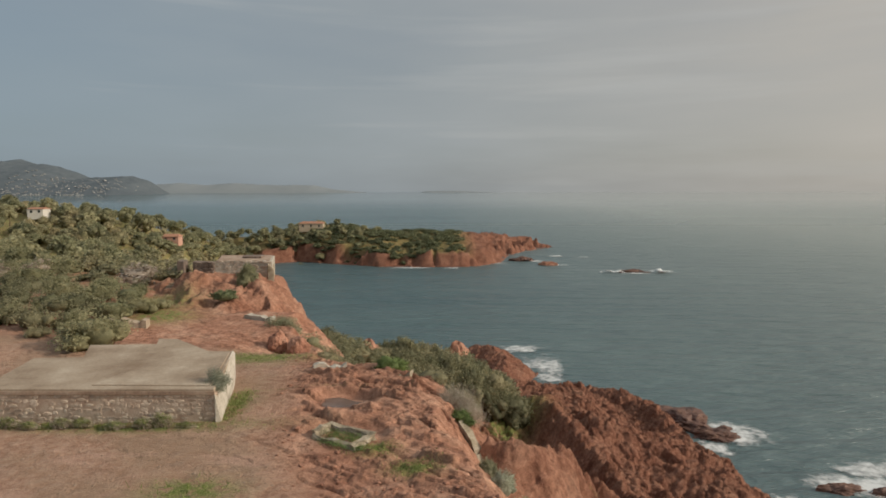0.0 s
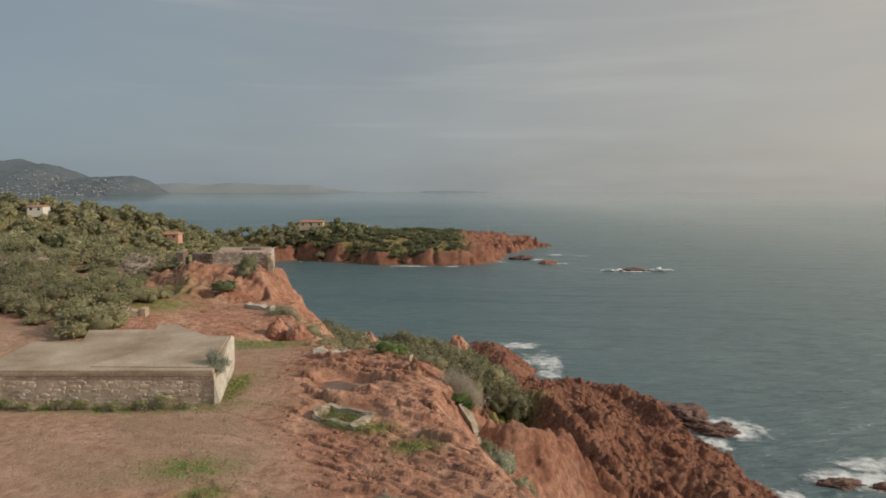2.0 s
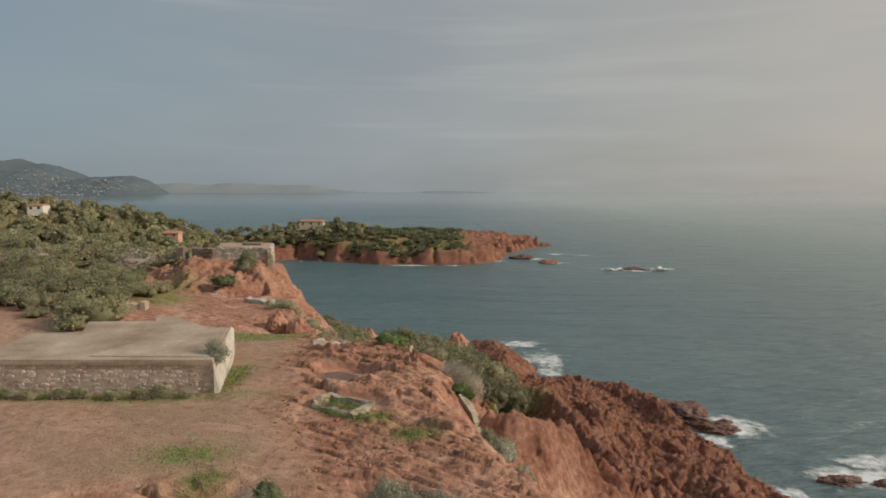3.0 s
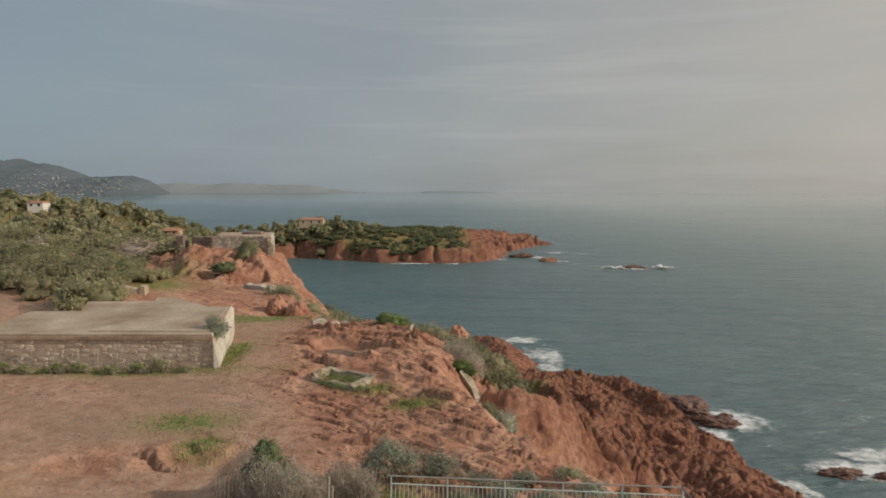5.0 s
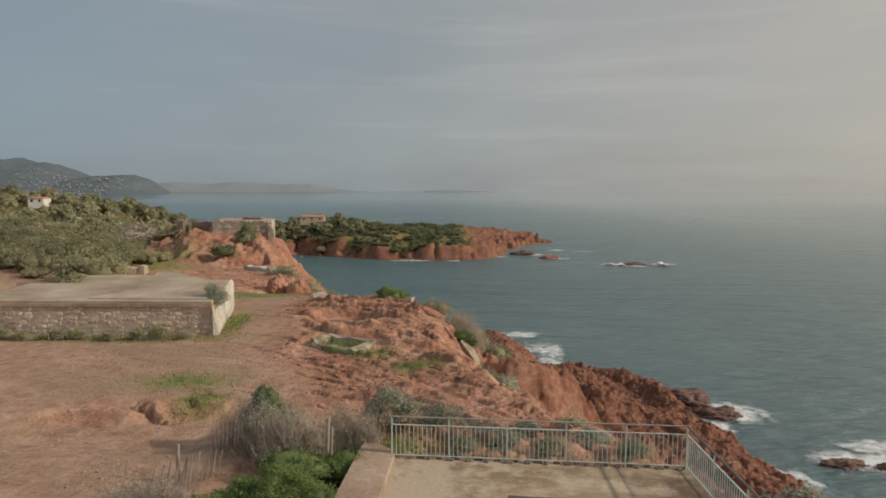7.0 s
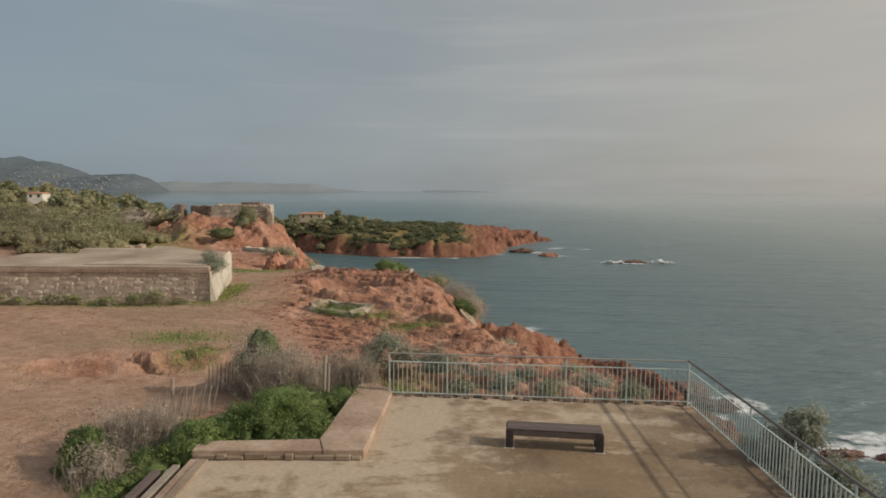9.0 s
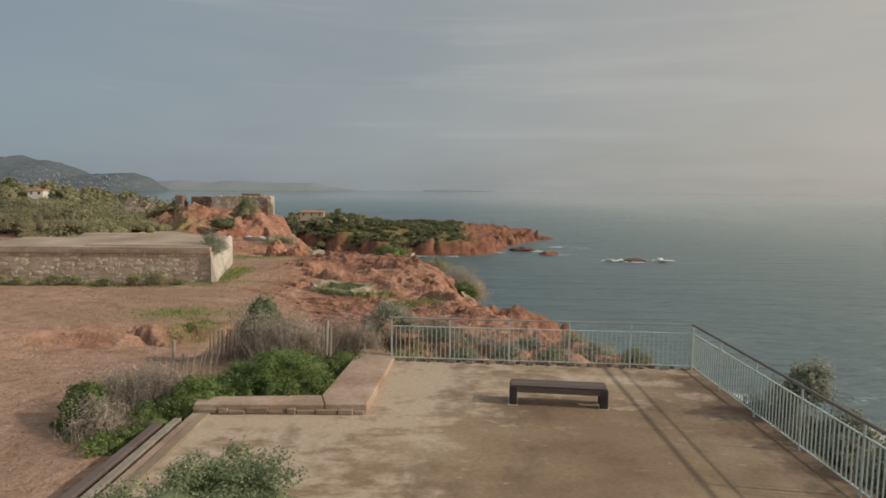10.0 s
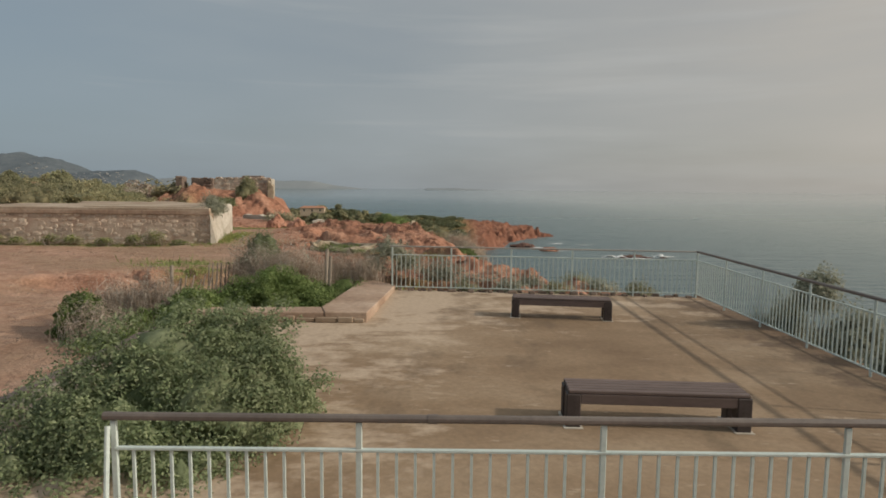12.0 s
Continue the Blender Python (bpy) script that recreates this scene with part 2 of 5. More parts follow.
PALE_CONCRETE = surf("pale_concrete", [(0.24, 0.17, 0.115), (0.355, 0.275, 0.20), (0.47, 0.385, 0.295)], 0.38, 7.0, 0.9, 0.35, 0.01, 0.22)
LEDGE = surf("brown_worn_concrete", [(0.25, 0.165, 0.115), (0.36, 0.255, 0.185), (0.47, 0.36, 0.275)], 0.8, 9.0, 0.9, 0.35, 0.01, 0.28)
STONE = surf("wall_stone", [(0.38, 0.275, 0.205), (0.54, 0.43, 0.335), (0.72, 0.62, 0.51)], 2.0, 18.0, 0.9, 0.5, 0.01, 0.35, 0.30)
OLDSTONE = surf("dark_old_stone", [(0.12, 0.09, 0.075), (0.20, 0.15, 0.12), (0.28, 0.215, 0.17)], 1.5, 8.0, 0.95, 0.6, 0.03, 0.4)
MORTAR = surf("mortar", [(0.40, 0.275, 0.205), (0.50, 0.375, 0.285), (0.58, 0.465, 0.37)], 1.6, 20.0, 0.95, 0.5, 0.01, 0.3)
PLASTER = surf("old_white_plaster", [(0.34, 0.30, 0.24), (0.46, 0.41, 0.34), (0.56, 0.52, 0.45)], 0.9, 8.0, 0.9, 0.3, 0.01, 0.3)
RUBBLE = surf("mossy_rubble", [(0.20, 0.16, 0.10), (0.34, 0.28, 0.20), (0.46, 0.40, 0.32)], 2.2, 12.0, 0.95, 0.6, 0.03, 0.4)
PAINT = surf("pale_green_paint", [(0.44, 0.51, 0.48), (0.55, 0.61, 0.57)], 1.5, 25.0, 0.5, 0.15, 0.002, 0.15)
PALERAIL = surf("bleached_handrail", [(0.27, 0.25, 0.225), (0.36, 0.34, 0.31)], 1.2, 20.0, 0.5, 0.2, 0.002, 0.2)
HANDRAIL = surf("brown_handrail", [(0.12, 0.10, 0.088), (0.19, 0.16, 0.14)], 1.2, 20.0, 0.45, 0.2, 0.002, 0.2)
DARKWOOD = surf("dark_brown_boards", [(0.105, 0.074, 0.066), (0.15, 0.112, 0.10)], 1.0, 14.0, 0.6, 0.3, 0.003, 0.25, 0.12, (0.3, 1, 1))
BLACKWOOD = surf("blackened_bench_legs", [(0.045, 0.034, 0.031), (0.075, 0.058, 0.053)], 2.0, 16.0, 0.6, 0.3, 0.003, 0.25, 0.1)
GREYWOOD = surf("grey_weathered_wood", [(0.20, 0.165, 0.13), (0.32, 0.27, 0.22)], 3.0, 25.0, 0.9, 0.4, 0.004, 0.3, 0.2, (1, 1, 0.2))
BARK = surf("bark", [(0.10, 0.075, 0.055), (0.18, 0.135, 0.10)], 3.0, 12.0, 0.95, 0.6, 0.02, 0.4)
ROOFTILE = surf("clay_roof", [(0.34, 0.16, 0.10), (0.45, 0.24, 0.15)], 0.8, 8.0, 0.85, 0.3, 0.02, 0.3)
WALLPINK = surf("pink_render", [(0.46, 0.25, 0.18), (0.55, 0.32, 0.24)], 0.6, 5.0, 0.9, 0.2, 0.01, 0.15)
WALLWHITE = surf("white_render", [(0.62, 0.57, 0.50), (0.72, 0.68, 0.62)], 0.5, 5.0, 0.9, 0.2, 0.01, 0.12)
WALLSAND = surf("sand_render", [(0.42, 0.33, 0.24), (0.52, 0.42, 0.31)], 0.5, 5.0, 0.9, 0.2, 0.01, 0.12)
FARWALL = surf("far_pale_walls", [(0.26, 0.265, 0.265), (0.46, 0.45, 0.43)], 0.05, 1.0, 1.0, 0.0, 0.01, 0.1)
GLASSDARK = surf("dark_window", [(0.03, 0.035, 0.04), (0.05, 0.055, 0.06)], 1.0, 3.0, 0.15, 0.05, 0.002, 0.1, spec=0.5)
def foam_material():
    m, nt, b = begin("white_sea_foam")
    co = where(nt)
    a = nt.nodes.new("ShaderNodeAttribute")
    a.attribute_name = "fall"
    net = noise_tex(nt, co, 0.45, 7, 0.72)
    ad = nt.nodes.new("ShaderNodeMath")
    ad.operation = "MULTIPLY_ADD"
    nt.links.new(a.outputs["Fac"], ad.inputs[0])
    ad.inputs[1].default_value = 0.42
    nt.links.new(net, ad.inputs[2])
    fac = remap(nt, ad.outputs[0], 0.70, 1.02, 0.0, 0.9)
    b.inputs["Base Color"].default_value = (0.68, 0.69, 0.68, 1)
    b.inputs["Roughness"].default_value = 0.8
    tp, mx = nt.nodes.new("ShaderNodeBsdfTransparent"), nt.nodes.new("ShaderNodeMixShader")
    nt.links.new(fac, mx.inputs[0])
    nt.links.new(tp.outputs[0], mx.inputs[1])
    nt.links.new(b.outputs[0], mx.inputs[2])
    nt.links.new(mx.outputs[0], nt.nodes["Material Output"].inputs[0])
    return m


FOAM = foam_material()
LEAF_GREEN = leafy("fresh_green_leaves", [(0.12, 0.172, 0.052), (0.18, 0.248, 0.080), (0.26, 0.325, 0.122)])
LEAF_OLIVE = leafy("grey_green_leaves", [(0.15, 0.185, 0.09), (0.23, 0.265, 0.135), (0.32, 0.34, 0.19)])
LEAF_PINE = leafy("pine_foliage", [(0.26, 0.265, 0.15), (0.33, 0.325, 0.19), (0.40, 0.385, 0.235)], dry=0.25)
LEAF_MAQUIS = leafy("maquis_foliage", [(0.245, 0.245, 0.135), (0.32, 0.31, 0.175), (0.39, 0.37, 0.215)], dry=0.4)
LEAF_GRASS = leafy("grass_blades", [(0.17, 0.22, 0.06), (0.24, 0.285, 0.085), (0.33, 0.34, 0.14)])
LEAF_OAK = leafy("holm_oak_foliage", [(0.30, 0.29, 0.165), (0.385, 0.36, 0.21), (0.47, 0.43, 0.265)], dry=0.5)
LEAF_SCRUB = leafy("coastal_scrub_foliage", [(0.20, 0.20, 0.115), (0.27, 0.26, 0.15), (0.34, 0.315, 0.19)], dry=0.35)
LEAF_MASTIC = leafy("mastic_leaves", [(0.20, 0.25, 0.125), (0.285, 0.34, 0.18), (0.38, 0.425, 0.245)])
LEAF_DRYGREEN = leafy("pale_olive_leaves", [(0.24, 0.25, 0.145), (0.32, 0.32, 0.20), (0.42, 0.40, 0.27)])
LEAF_DRY = leafy("dry_brown_twigs", [(0.33, 0.265, 0.205), (0.44, 0.365, 0.29), (0.55, 0.47, 0.39)])
LEAF_CAPE = leafy("low_cape_scrub", [(0.15, 0.17, 0.09), (0.195, 0.21, 0.11), (0.24, 0.245, 0.135)])
LEAF_GREY = leafy("silver_grey_leaves", [(0.23, 0.245, 0.18), (0.32, 0.33, 0.245), (0.41, 0.41, 0.32)])
# distance haze is mixed into the base colours of these far hills
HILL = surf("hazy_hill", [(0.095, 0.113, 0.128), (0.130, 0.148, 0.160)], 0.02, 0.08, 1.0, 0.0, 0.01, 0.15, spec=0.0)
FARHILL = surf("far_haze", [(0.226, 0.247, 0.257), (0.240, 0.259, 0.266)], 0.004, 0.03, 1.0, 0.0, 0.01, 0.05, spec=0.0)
WATERFILM = surf("puddle_mud", [(0.12, 0.085, 0.07), (0.17, 0.125, 0.105)], 1.0, 5.0, 0.25, 0.05, 0.002, 0.1)

# ---------------------------------------------------------------- tools
def lattice(ix, iy, seed):
    h = (ix.astype(np.int64) * 374761393 + iy.astype(np.int64) * 668265263 + seed * 1442695041) & 0xFFFFFFFF
    h = ((h ^ (h >> 13)) * 1274126177) & 0xFFFFFFFF
    return ((h ^ (h >> 16)) & 0xFFFF) / 65535.0


def vnoise(x, y, seed=0):
    x, y = np.broadcast_arrays(np.asarray(x, float), np.asarray(y, float))
    ix, iy = np.floor(x), np.floor(y)
    fx, fy = x - ix, y - iy
    fx, fy = fx * fx * fx * (fx * (6 * fx - 15) + 10), fy * fy * fy * (fy * (6 * fy - 15) + 10)
    a, b = lattice(ix, iy, seed), lattice(ix + 1, iy, seed)
    c, d = lattice(ix, iy + 1, seed), lattice(ix + 1, iy + 1, seed)
    return (a + (b - a) * fx) * (1 - fy) + (c + (d - c) * fx) * fy


def fbm(x, y, octaves=4, seed=0):
    s, a, tot = 0.0, 1.0, 0.0
    for i in range(octaves):
        s = s + a * (vnoise(x, y, seed + i) * 2 - 1)
        tot += a
        x, y, a = x * 2.03 + 7.1, y * 2.03 - 3.7, a * 0.5
    return s / tot


def ridged(x, y, octaves=4, seed=0):
    s, a, tot = 0.0, 1.0, 0.0
    for i in range(octaves):
        s = s + a * (1 - np.abs(vnoise(x, y, seed + i) * 2 - 1) * 1.6)
        tot += a
        x, y, a = x * 2.1 + 3.3, y * 2.1 + 9.1, a * 0.5
    return s / tot


def cells(x, y, seed=0):
    """Broken blocks: distance to the nearest joint, a height share for each block, and the way across it."""
    ix, iy = np.floor(x), np.floor(y)
    f1, f2, val, off = np.full(np.shape(x), 9.0), np.full(np.shape(x), 9.0), np.zeros(np.shape(x)), np.zeros(np.shape(x))
    for i in (-1, 0, 1):
        for j in (-1, 0, 1):
            cx, cy = ix + i, iy + j
            py = cy + 0.15 + 0.7 * lattice(cx, cy, seed + 1)
            d = np.hypot(cx + 0.15 + 0.7 * lattice(cx, cy, seed) - x, py - y)
            near = d < f1
            f2 = np.where(near, f1, np.minimum(f2, d))
            val = np.where(near, lattice(cx, cy, seed + 2), val)
            off = np.where(near, y - py, off)
            f1 = np.where(near, d, f1)
    return f2 - f1, val, off


def sstep(a, b, v):
    t = np.clip((v - a) / (b - a), 0, 1)
    return t * t * (3 - 2 * t)


def line_dist(pts, x, y, closed=False):
    """Distance to a polyline, and the share of its length at the nearest place."""
    best, at = np.full(np.shape(x), 1e9), np.zeros(np.shape(x))
    seq = list(zip(pts, pts[1:] + pts[:1])) if closed else list(zip(pts, pts[1:]))
    for i, (p, q) in enumerate(seq):
        dx, dy = q[0] - p[0], q[1] - p[1]
        t = np.clip(((x - p[0]) * dx + (y - p[1]) * dy) / (dx * dx + dy * dy), 0, 1)
        d = np.hypot(x - p[0] - t * dx, y - p[1] - t * dy)
        at = np.where(d < best, i + t, at)
        best = np.minimum(d, best)
    return best, at


def inside(pts, x, y):
    r = np.zeros(np.shape(x), bool)
    for p, q in zip(pts, pts[1:] + pts[:1]):
        if p[1] != q[1]:
            r ^= ((p[1] > y) != (q[1] > y)) & (x < (q[0] - p[0]) * (y - p[1]) / (q[1] - p[1]) + p[0])
    return r


def numpy_mesh(name, v, f, material, smooth=False):
    """A mesh from arrays: v (n, 3), f (m, 3 or 4)."""
    me = bpy.data.meshes.new(name)
    k = f.shape[1]
    me.vertices.add(len(v))
    me.vertices.foreach_set("co", np.ascontiguousarray(v, np.float32).ravel())
    me.loops.add(f.size)
    me.loops.foreach_set("vertex_index", np.ascontiguousarray(f, np.int32).ravel())
    me.polygons.add(len(f))
    me.polygons.foreach_set("loop_start", np.arange(len(f), dtype=np.int32) * k)
    me.materials.append(material)
    me.update(calc_edges=True)
    if smooth:
        me.polygons.foreach_set("use_smooth", np.ones(len(f), bool))
    me.validate()
    return me


def part(name, bm, material, parent=None, label=""):
    if isinstance(bm, bmesh.types.BMesh):
        me = bpy.data.meshes.new(name)
        bm.to_mesh(me)
        bm.free()
        me.materials.append(material)
    else:
        me = bm
    ob = new(name, me)
    ob.parent = parent
    if label:
        tagged(ob, label)
    return ob


def box(x0, x1, y0, y1, z0, z1, bevel=0.0, bm=None):
    bm2 = bmesh.new()
    bmesh.ops.create_cube(bm2, size=1.0)
    for v in bm2.verts:
        v.co = Vector((x0 + (v.co.x + 0.5) * (x1 - x0), y0 + (v.co.y + 0.5) * (y1 - y0), z0 + (v.co.z + 0.5) * (z1 - z0)))
    if bevel:
        bmesh.ops.bevel(bm2, geom=bm2.edges[:], offset=bevel, segments=1, affect="EDGES")
    return bm2


def rod(p, q, r0, r1=None, sides=8):
    """A tapered rod from p to q."""
    r1 = r0 if r1 is None else r1
    p, q = Vector(p), Vector(q)
    bm = bmesh.new()
    bmesh.ops.create_cone(bm, cap_ends=True, segments=sides, radius1=r0, radius2=r1, depth=(q - p).length)
    m = Matrix.Translation((p + q) / 2) @ (q - p).to_track_quat("Z", "Y").to_matrix().to_4x4()
    bm.transform(m)
    return bm


def join(*bms):
    out = bmesh.new()
    for b in bms:
        me = bpy.data.meshes.new("tmp")
        b.to_mesh(me)
        b.free()
        out.from_mesh(me)
        bpy.data.meshes.remove(me)
    return out


def prism(pts, z0, z1, bevel=0.0):
    """A slab over a plan outline; z1 may be a list, one height a corner."""
    bm = bmesh.new()
    tops = z1 if isinstance(z1, (list, tuple)) else [z1] * len(pts)
    lo = [bm.verts.new((x, y, z0)) for x, y in pts]
    hi = [bm.verts.new((x, y, z)) for (x, y), z in zip(pts, tops)]
    bm.faces.new(hi)
    bm.faces.new(lo[::-1])
    for i in range(len(pts)):
        j = (i + 1) % len(pts)
        bm.faces.new((lo[i], lo[j], hi[j], hi[i]))
    bmesh.ops.recalc_face_normals(bm, faces=bm.faces[:])
    if bevel:
        bmesh.ops.bevel(bm, geom=bm.edges[:], offset=bevel, segments=1, affect="EDGES")
    return bm


def empty(name, at=(0, 0, 0), label="", category="", group="", kind=""):
    e = new(name)
    e.matrix_basis = pose(*at)
    return tagged(e, label, category, group, kind)


def ico(level):
    bm = bmesh.new()
    bmesh.ops.create_icosphere(bm, subdivisions=level, radius=1.0)
    v = np.array([p.co[:] for p in bm.verts])
    f = np.array([[p.index for p in q.verts] for q in bm.faces])
    bm.free()
    return v, f


ICO = {k: ico(k) for k in (1, 2, 3, 4)}


def lumpy(d, pick, seed):
    """How far the outline of a crown swells or shrinks along the ways d."""
    ang = np.arctan2(d[:, 1], d[:, 0])
    a, b2 = np.cos(ang) * 1.7 + pick * 3.1, np.sin(ang) * 1.7 + d[:, 2] * 2.2
    return 1 + 0.34 * (vnoise(a * 1.3, b2 * 1.3, seed) - 0.5) * 2 + 0.20 * (vnoise(a * 3.7, b2 * 3.7, seed + 5) - 0.5) * 2


def tufts(blobs, size, per, seed):
    """Small clumps spread over the upper surface of large lumps; per: clumps for each square metre of lump."""
    r = np.random.default_rng(seed)
    out = []
    for i, b in enumerate(blobs):
        n = max(6, int(per * (b[3] * b[4] + b[3] * b[5] + b[4] * b[5]) * 4.2))
        d = r.normal(size=(n, 3))
        d /= np.linalg.norm(d, axis=1)[:, None]
        d[:, 2] = np.where(d[:, 2] < -0.3, -d[:, 2], d[:, 2])
        k = lumpy(d, np.full(n, i), seed) * (0.78 + 0.16 * r.random(n))
        s = size * (0.6 + 0.8 * r.random(n))
        c = np.array(b[:3]) + d * np.array(b[3:]) * k[:, None]
        out += [(*p, w, w, w * 0.85) for p, w in zip(c, s)]
    return out


def leaf_mesh(name, blobs, count, size, material, seed=0, slim=0.5, shell=0.35, lift=0.4, gaps=0.0, core=2, core_size=0.80, rag=0.09, clump=0.0, per=6.0, soft=0.8):
    """Many small leaves round a set of lumps: blobs are (x, y, z, rx, ry, rz); core: fineness of the dense inner growth, 0 for none; clump: size of leaf tufts, 0 for none."""
    r = np.random.default_rng(seed)
    lumps = tufts(blobs, clump, per, seed + 3) if clump else blobs
    vol = np.array([b[3] * b[4] + b[3] * b[5] + b[4] * b[5] for b in lumps])
    pick = r.choice(len(lumps), count, p=vol / vol.sum())
    bl = np.array(lumps)[pick]
    d = r.normal(size=(count, 3))
    d /= np.linalg.norm(d, axis=1)[:, None]
    d[:, 2] = np.where(d[:, 2] < -0.35, -d[:, 2], d[:, 2])
    rad = (1 - shell * r.random(count) ** 1.6) * lumpy(d, pick, seed)
    if gaps:
        hole = vnoise(d[:, 0] * 4 + pick * 7, d[:, 2] * 4.5 + d[:, 1] * 3, seed + 9) < gaps
        rad = np.where(hole, rad * (0.6 + 0.3 * r.random(count)), rad)
    c = bl[:, :3] + d * bl[:, 3:] * rad[:, None]
    nrm = d * soft + r.normal(size=(count, 3)) * 0.5 + np.array([0, 0, lift])
    nrm /= np.linalg.norm(nrm, axis=1)[:, None]
    t = np.cross(nrm, r.normal(size=(count, 3)))
    t /= np.linalg.norm(t, axis=1)[:, None]
    u = np.cross(nrm, t)
    s = size * (0.6 + 0.8 * r.random(count))[:, None]
    v = [np.stack([c - t * s, c + u * s * slim, c + t * s, c - u * s * slim], 1).reshape(-1, 3)]
    q = np.arange(count * 4).reshape(-1, 4)
    f = [q[:, [0, 1, 2]], q[:, [0, 2, 3]]]
    base = count * 4
    if core:
        iv, jf = ICO[core]
        for i, o in enumerate(blobs):
            k = lumpy(iv, np.full(len(iv), i), seed) * core_size * (1 + rag * np.clip(r.normal(size=len(iv)), -2.5, 1.2))
            v.append(np.array(o[:3]) + iv * np.array(o[3:]) * k[:, None])
            f.append(jf + base)
            base += len(iv)
    return numpy_mesh(name, np.concatenate(v), np.concatenate(f), material)


def twig_mesh(name, base, spread, height, count, thick, material, seed=0, lean=0.5):
    """A bundle of thin bare twigs that rise and fan out from a patch of ground."""
    r = np.random.default_rng(seed)
    p = np.column_stack([r.normal(size=count) * spread[0] * 0.45, r.normal(size=count) * spread[1] * 0.45, r.random(count) * height * 0.35]) + np.array(base)
    a = r.random(count) * 6.283
    tilt = lean * r.random(count) ** 0.7
    ln = height * (0.35 + 0.5 * r.random(count))
    way = np.column_stack([np.cos(a) * tilt, np.sin(a) * tilt, np.ones(count)])
    q = p + way * ln[:, None]
    w = np.column_stack([np.cos(a + 1.3), np.sin(a + 1.3), r.normal(size=count) * 0.2]) * thick
    v = np.stack([p - w, p + w, q + w * 0.3, q - w * 0.3], 1).reshape(-1, 3)
    return numpy_mesh(name, v, np.arange(count * 4).reshape(-1, 4), material)


# ---------------------------------------------------------------- the land
UPPER = [(8.0, -100), (6.9, 10), (5.2, 16.2), (2.4, 22), (-0.1, 28), (-1.4, 32.3), (-1.8, 35.4), (-5.0, 37.3), (-8.8, 40.2), (-10.4, 45), (-12.6, 51), (-13.6, 57), (-14.6, 63), (-16.6, 67.5), (-19, 72),
         (-30, 80), (-60, 100), (-95, 160), (-125, 240), (-150, 330), (-160, 400), (-420, 380), (-420, -100)]
COAST = [(75, -100), (58, 20), (46, 70), (43.4, 92), (42.2, 108), (42, 119), (35, 126), (24, 130), (19, 140), (24, 151), (19, 166), (8, 178), (5, 165), (9, 142), (3, 122), (-7, 108),
         (-13, 96), (-19, 86), (-32, 92), (-50, 120), (-75, 190), (-98, 270), (-108, 340), (-112, 377), (-125, 440), (-440, 420), (-440, -100)]
SPINE = [(2.3, 30.2, 33.5), (3.2, 29.8, 33.75), (4.6, 30.1, 33.35), (5.7, 31.6, 32.5), (6.7, 33.2, 31.5), (8.6, 34.2, 29.4), (11.5, 33.5, 27.4)]
GULLY = [(2.4, 28.4, 32.9), (3.6, 28.0, 32.0), (5.2, 28.3, 31.0), (7.0, 29.6, 29.6), (9.5, 30.2, 27.6), (12.5, 30, 25)]
RAVINE = [(7, 92, 5.0), (11, 80, 6.5), (14, 66, 8.0), (13.5, 54, 12), (11.5, 44, 17), (11.5, 38, 21)]
CRAG = [(13, 113, 6.0), (19, 123, 5.8), (29.6, 121, 5.2), (34.6, 118, 5.9), (37.4, 111, 5.8), (38.0, 103, 5.6), (37.6, 92, 5.8), (38.6, 84, 4.6), (39.5, 77, 3.0)]
CRAG_NEAR = [(22, 112, 8.0), (21, 84, 14.2), (27.9, 81, 12.4), (32.0, 74, 10.4), (33, 56, 11)]
SCRUB = [(-13.5, 62, 29.5), (-11.8, 72, 26.3), (-7.3, 84, 20.5), (-2, 89, 18.3), (5.5, 91, 15.8), (10.5, 96, 12.5)]
DIRT = [(-60, -40), (-5.0, -40), (-5.0, 14), (-4.5, 20), (-7.5, 26), (-9, 34), (-10, 42), (-22, 44), (-60, 46)]


def crest(z, pts, slope, x, y):
    """Raise the land to a ridge whose top follows pts (x, y, z)."""
    d, at = line_dist([p[:2] for p in pts], x, y)
    top = np.interp(at, range(len(pts)), [p[2] for p in pts])
    return np.maximum(z, top - slope * (np.hypot(d, 0.6) - 0.6))


def carve(z, pts, slope, x, y):
    """Cut a gully whose bottom follows pts (x, y, z)."""
    d, at = line_dist([p[:2] for p in pts], x, y)
    low = np.interp(at, range(len(pts)), [p[2] for p in pts])
    return np.minimum(z, low + slope * (np.hypot(d, 0.5) - 0.5))


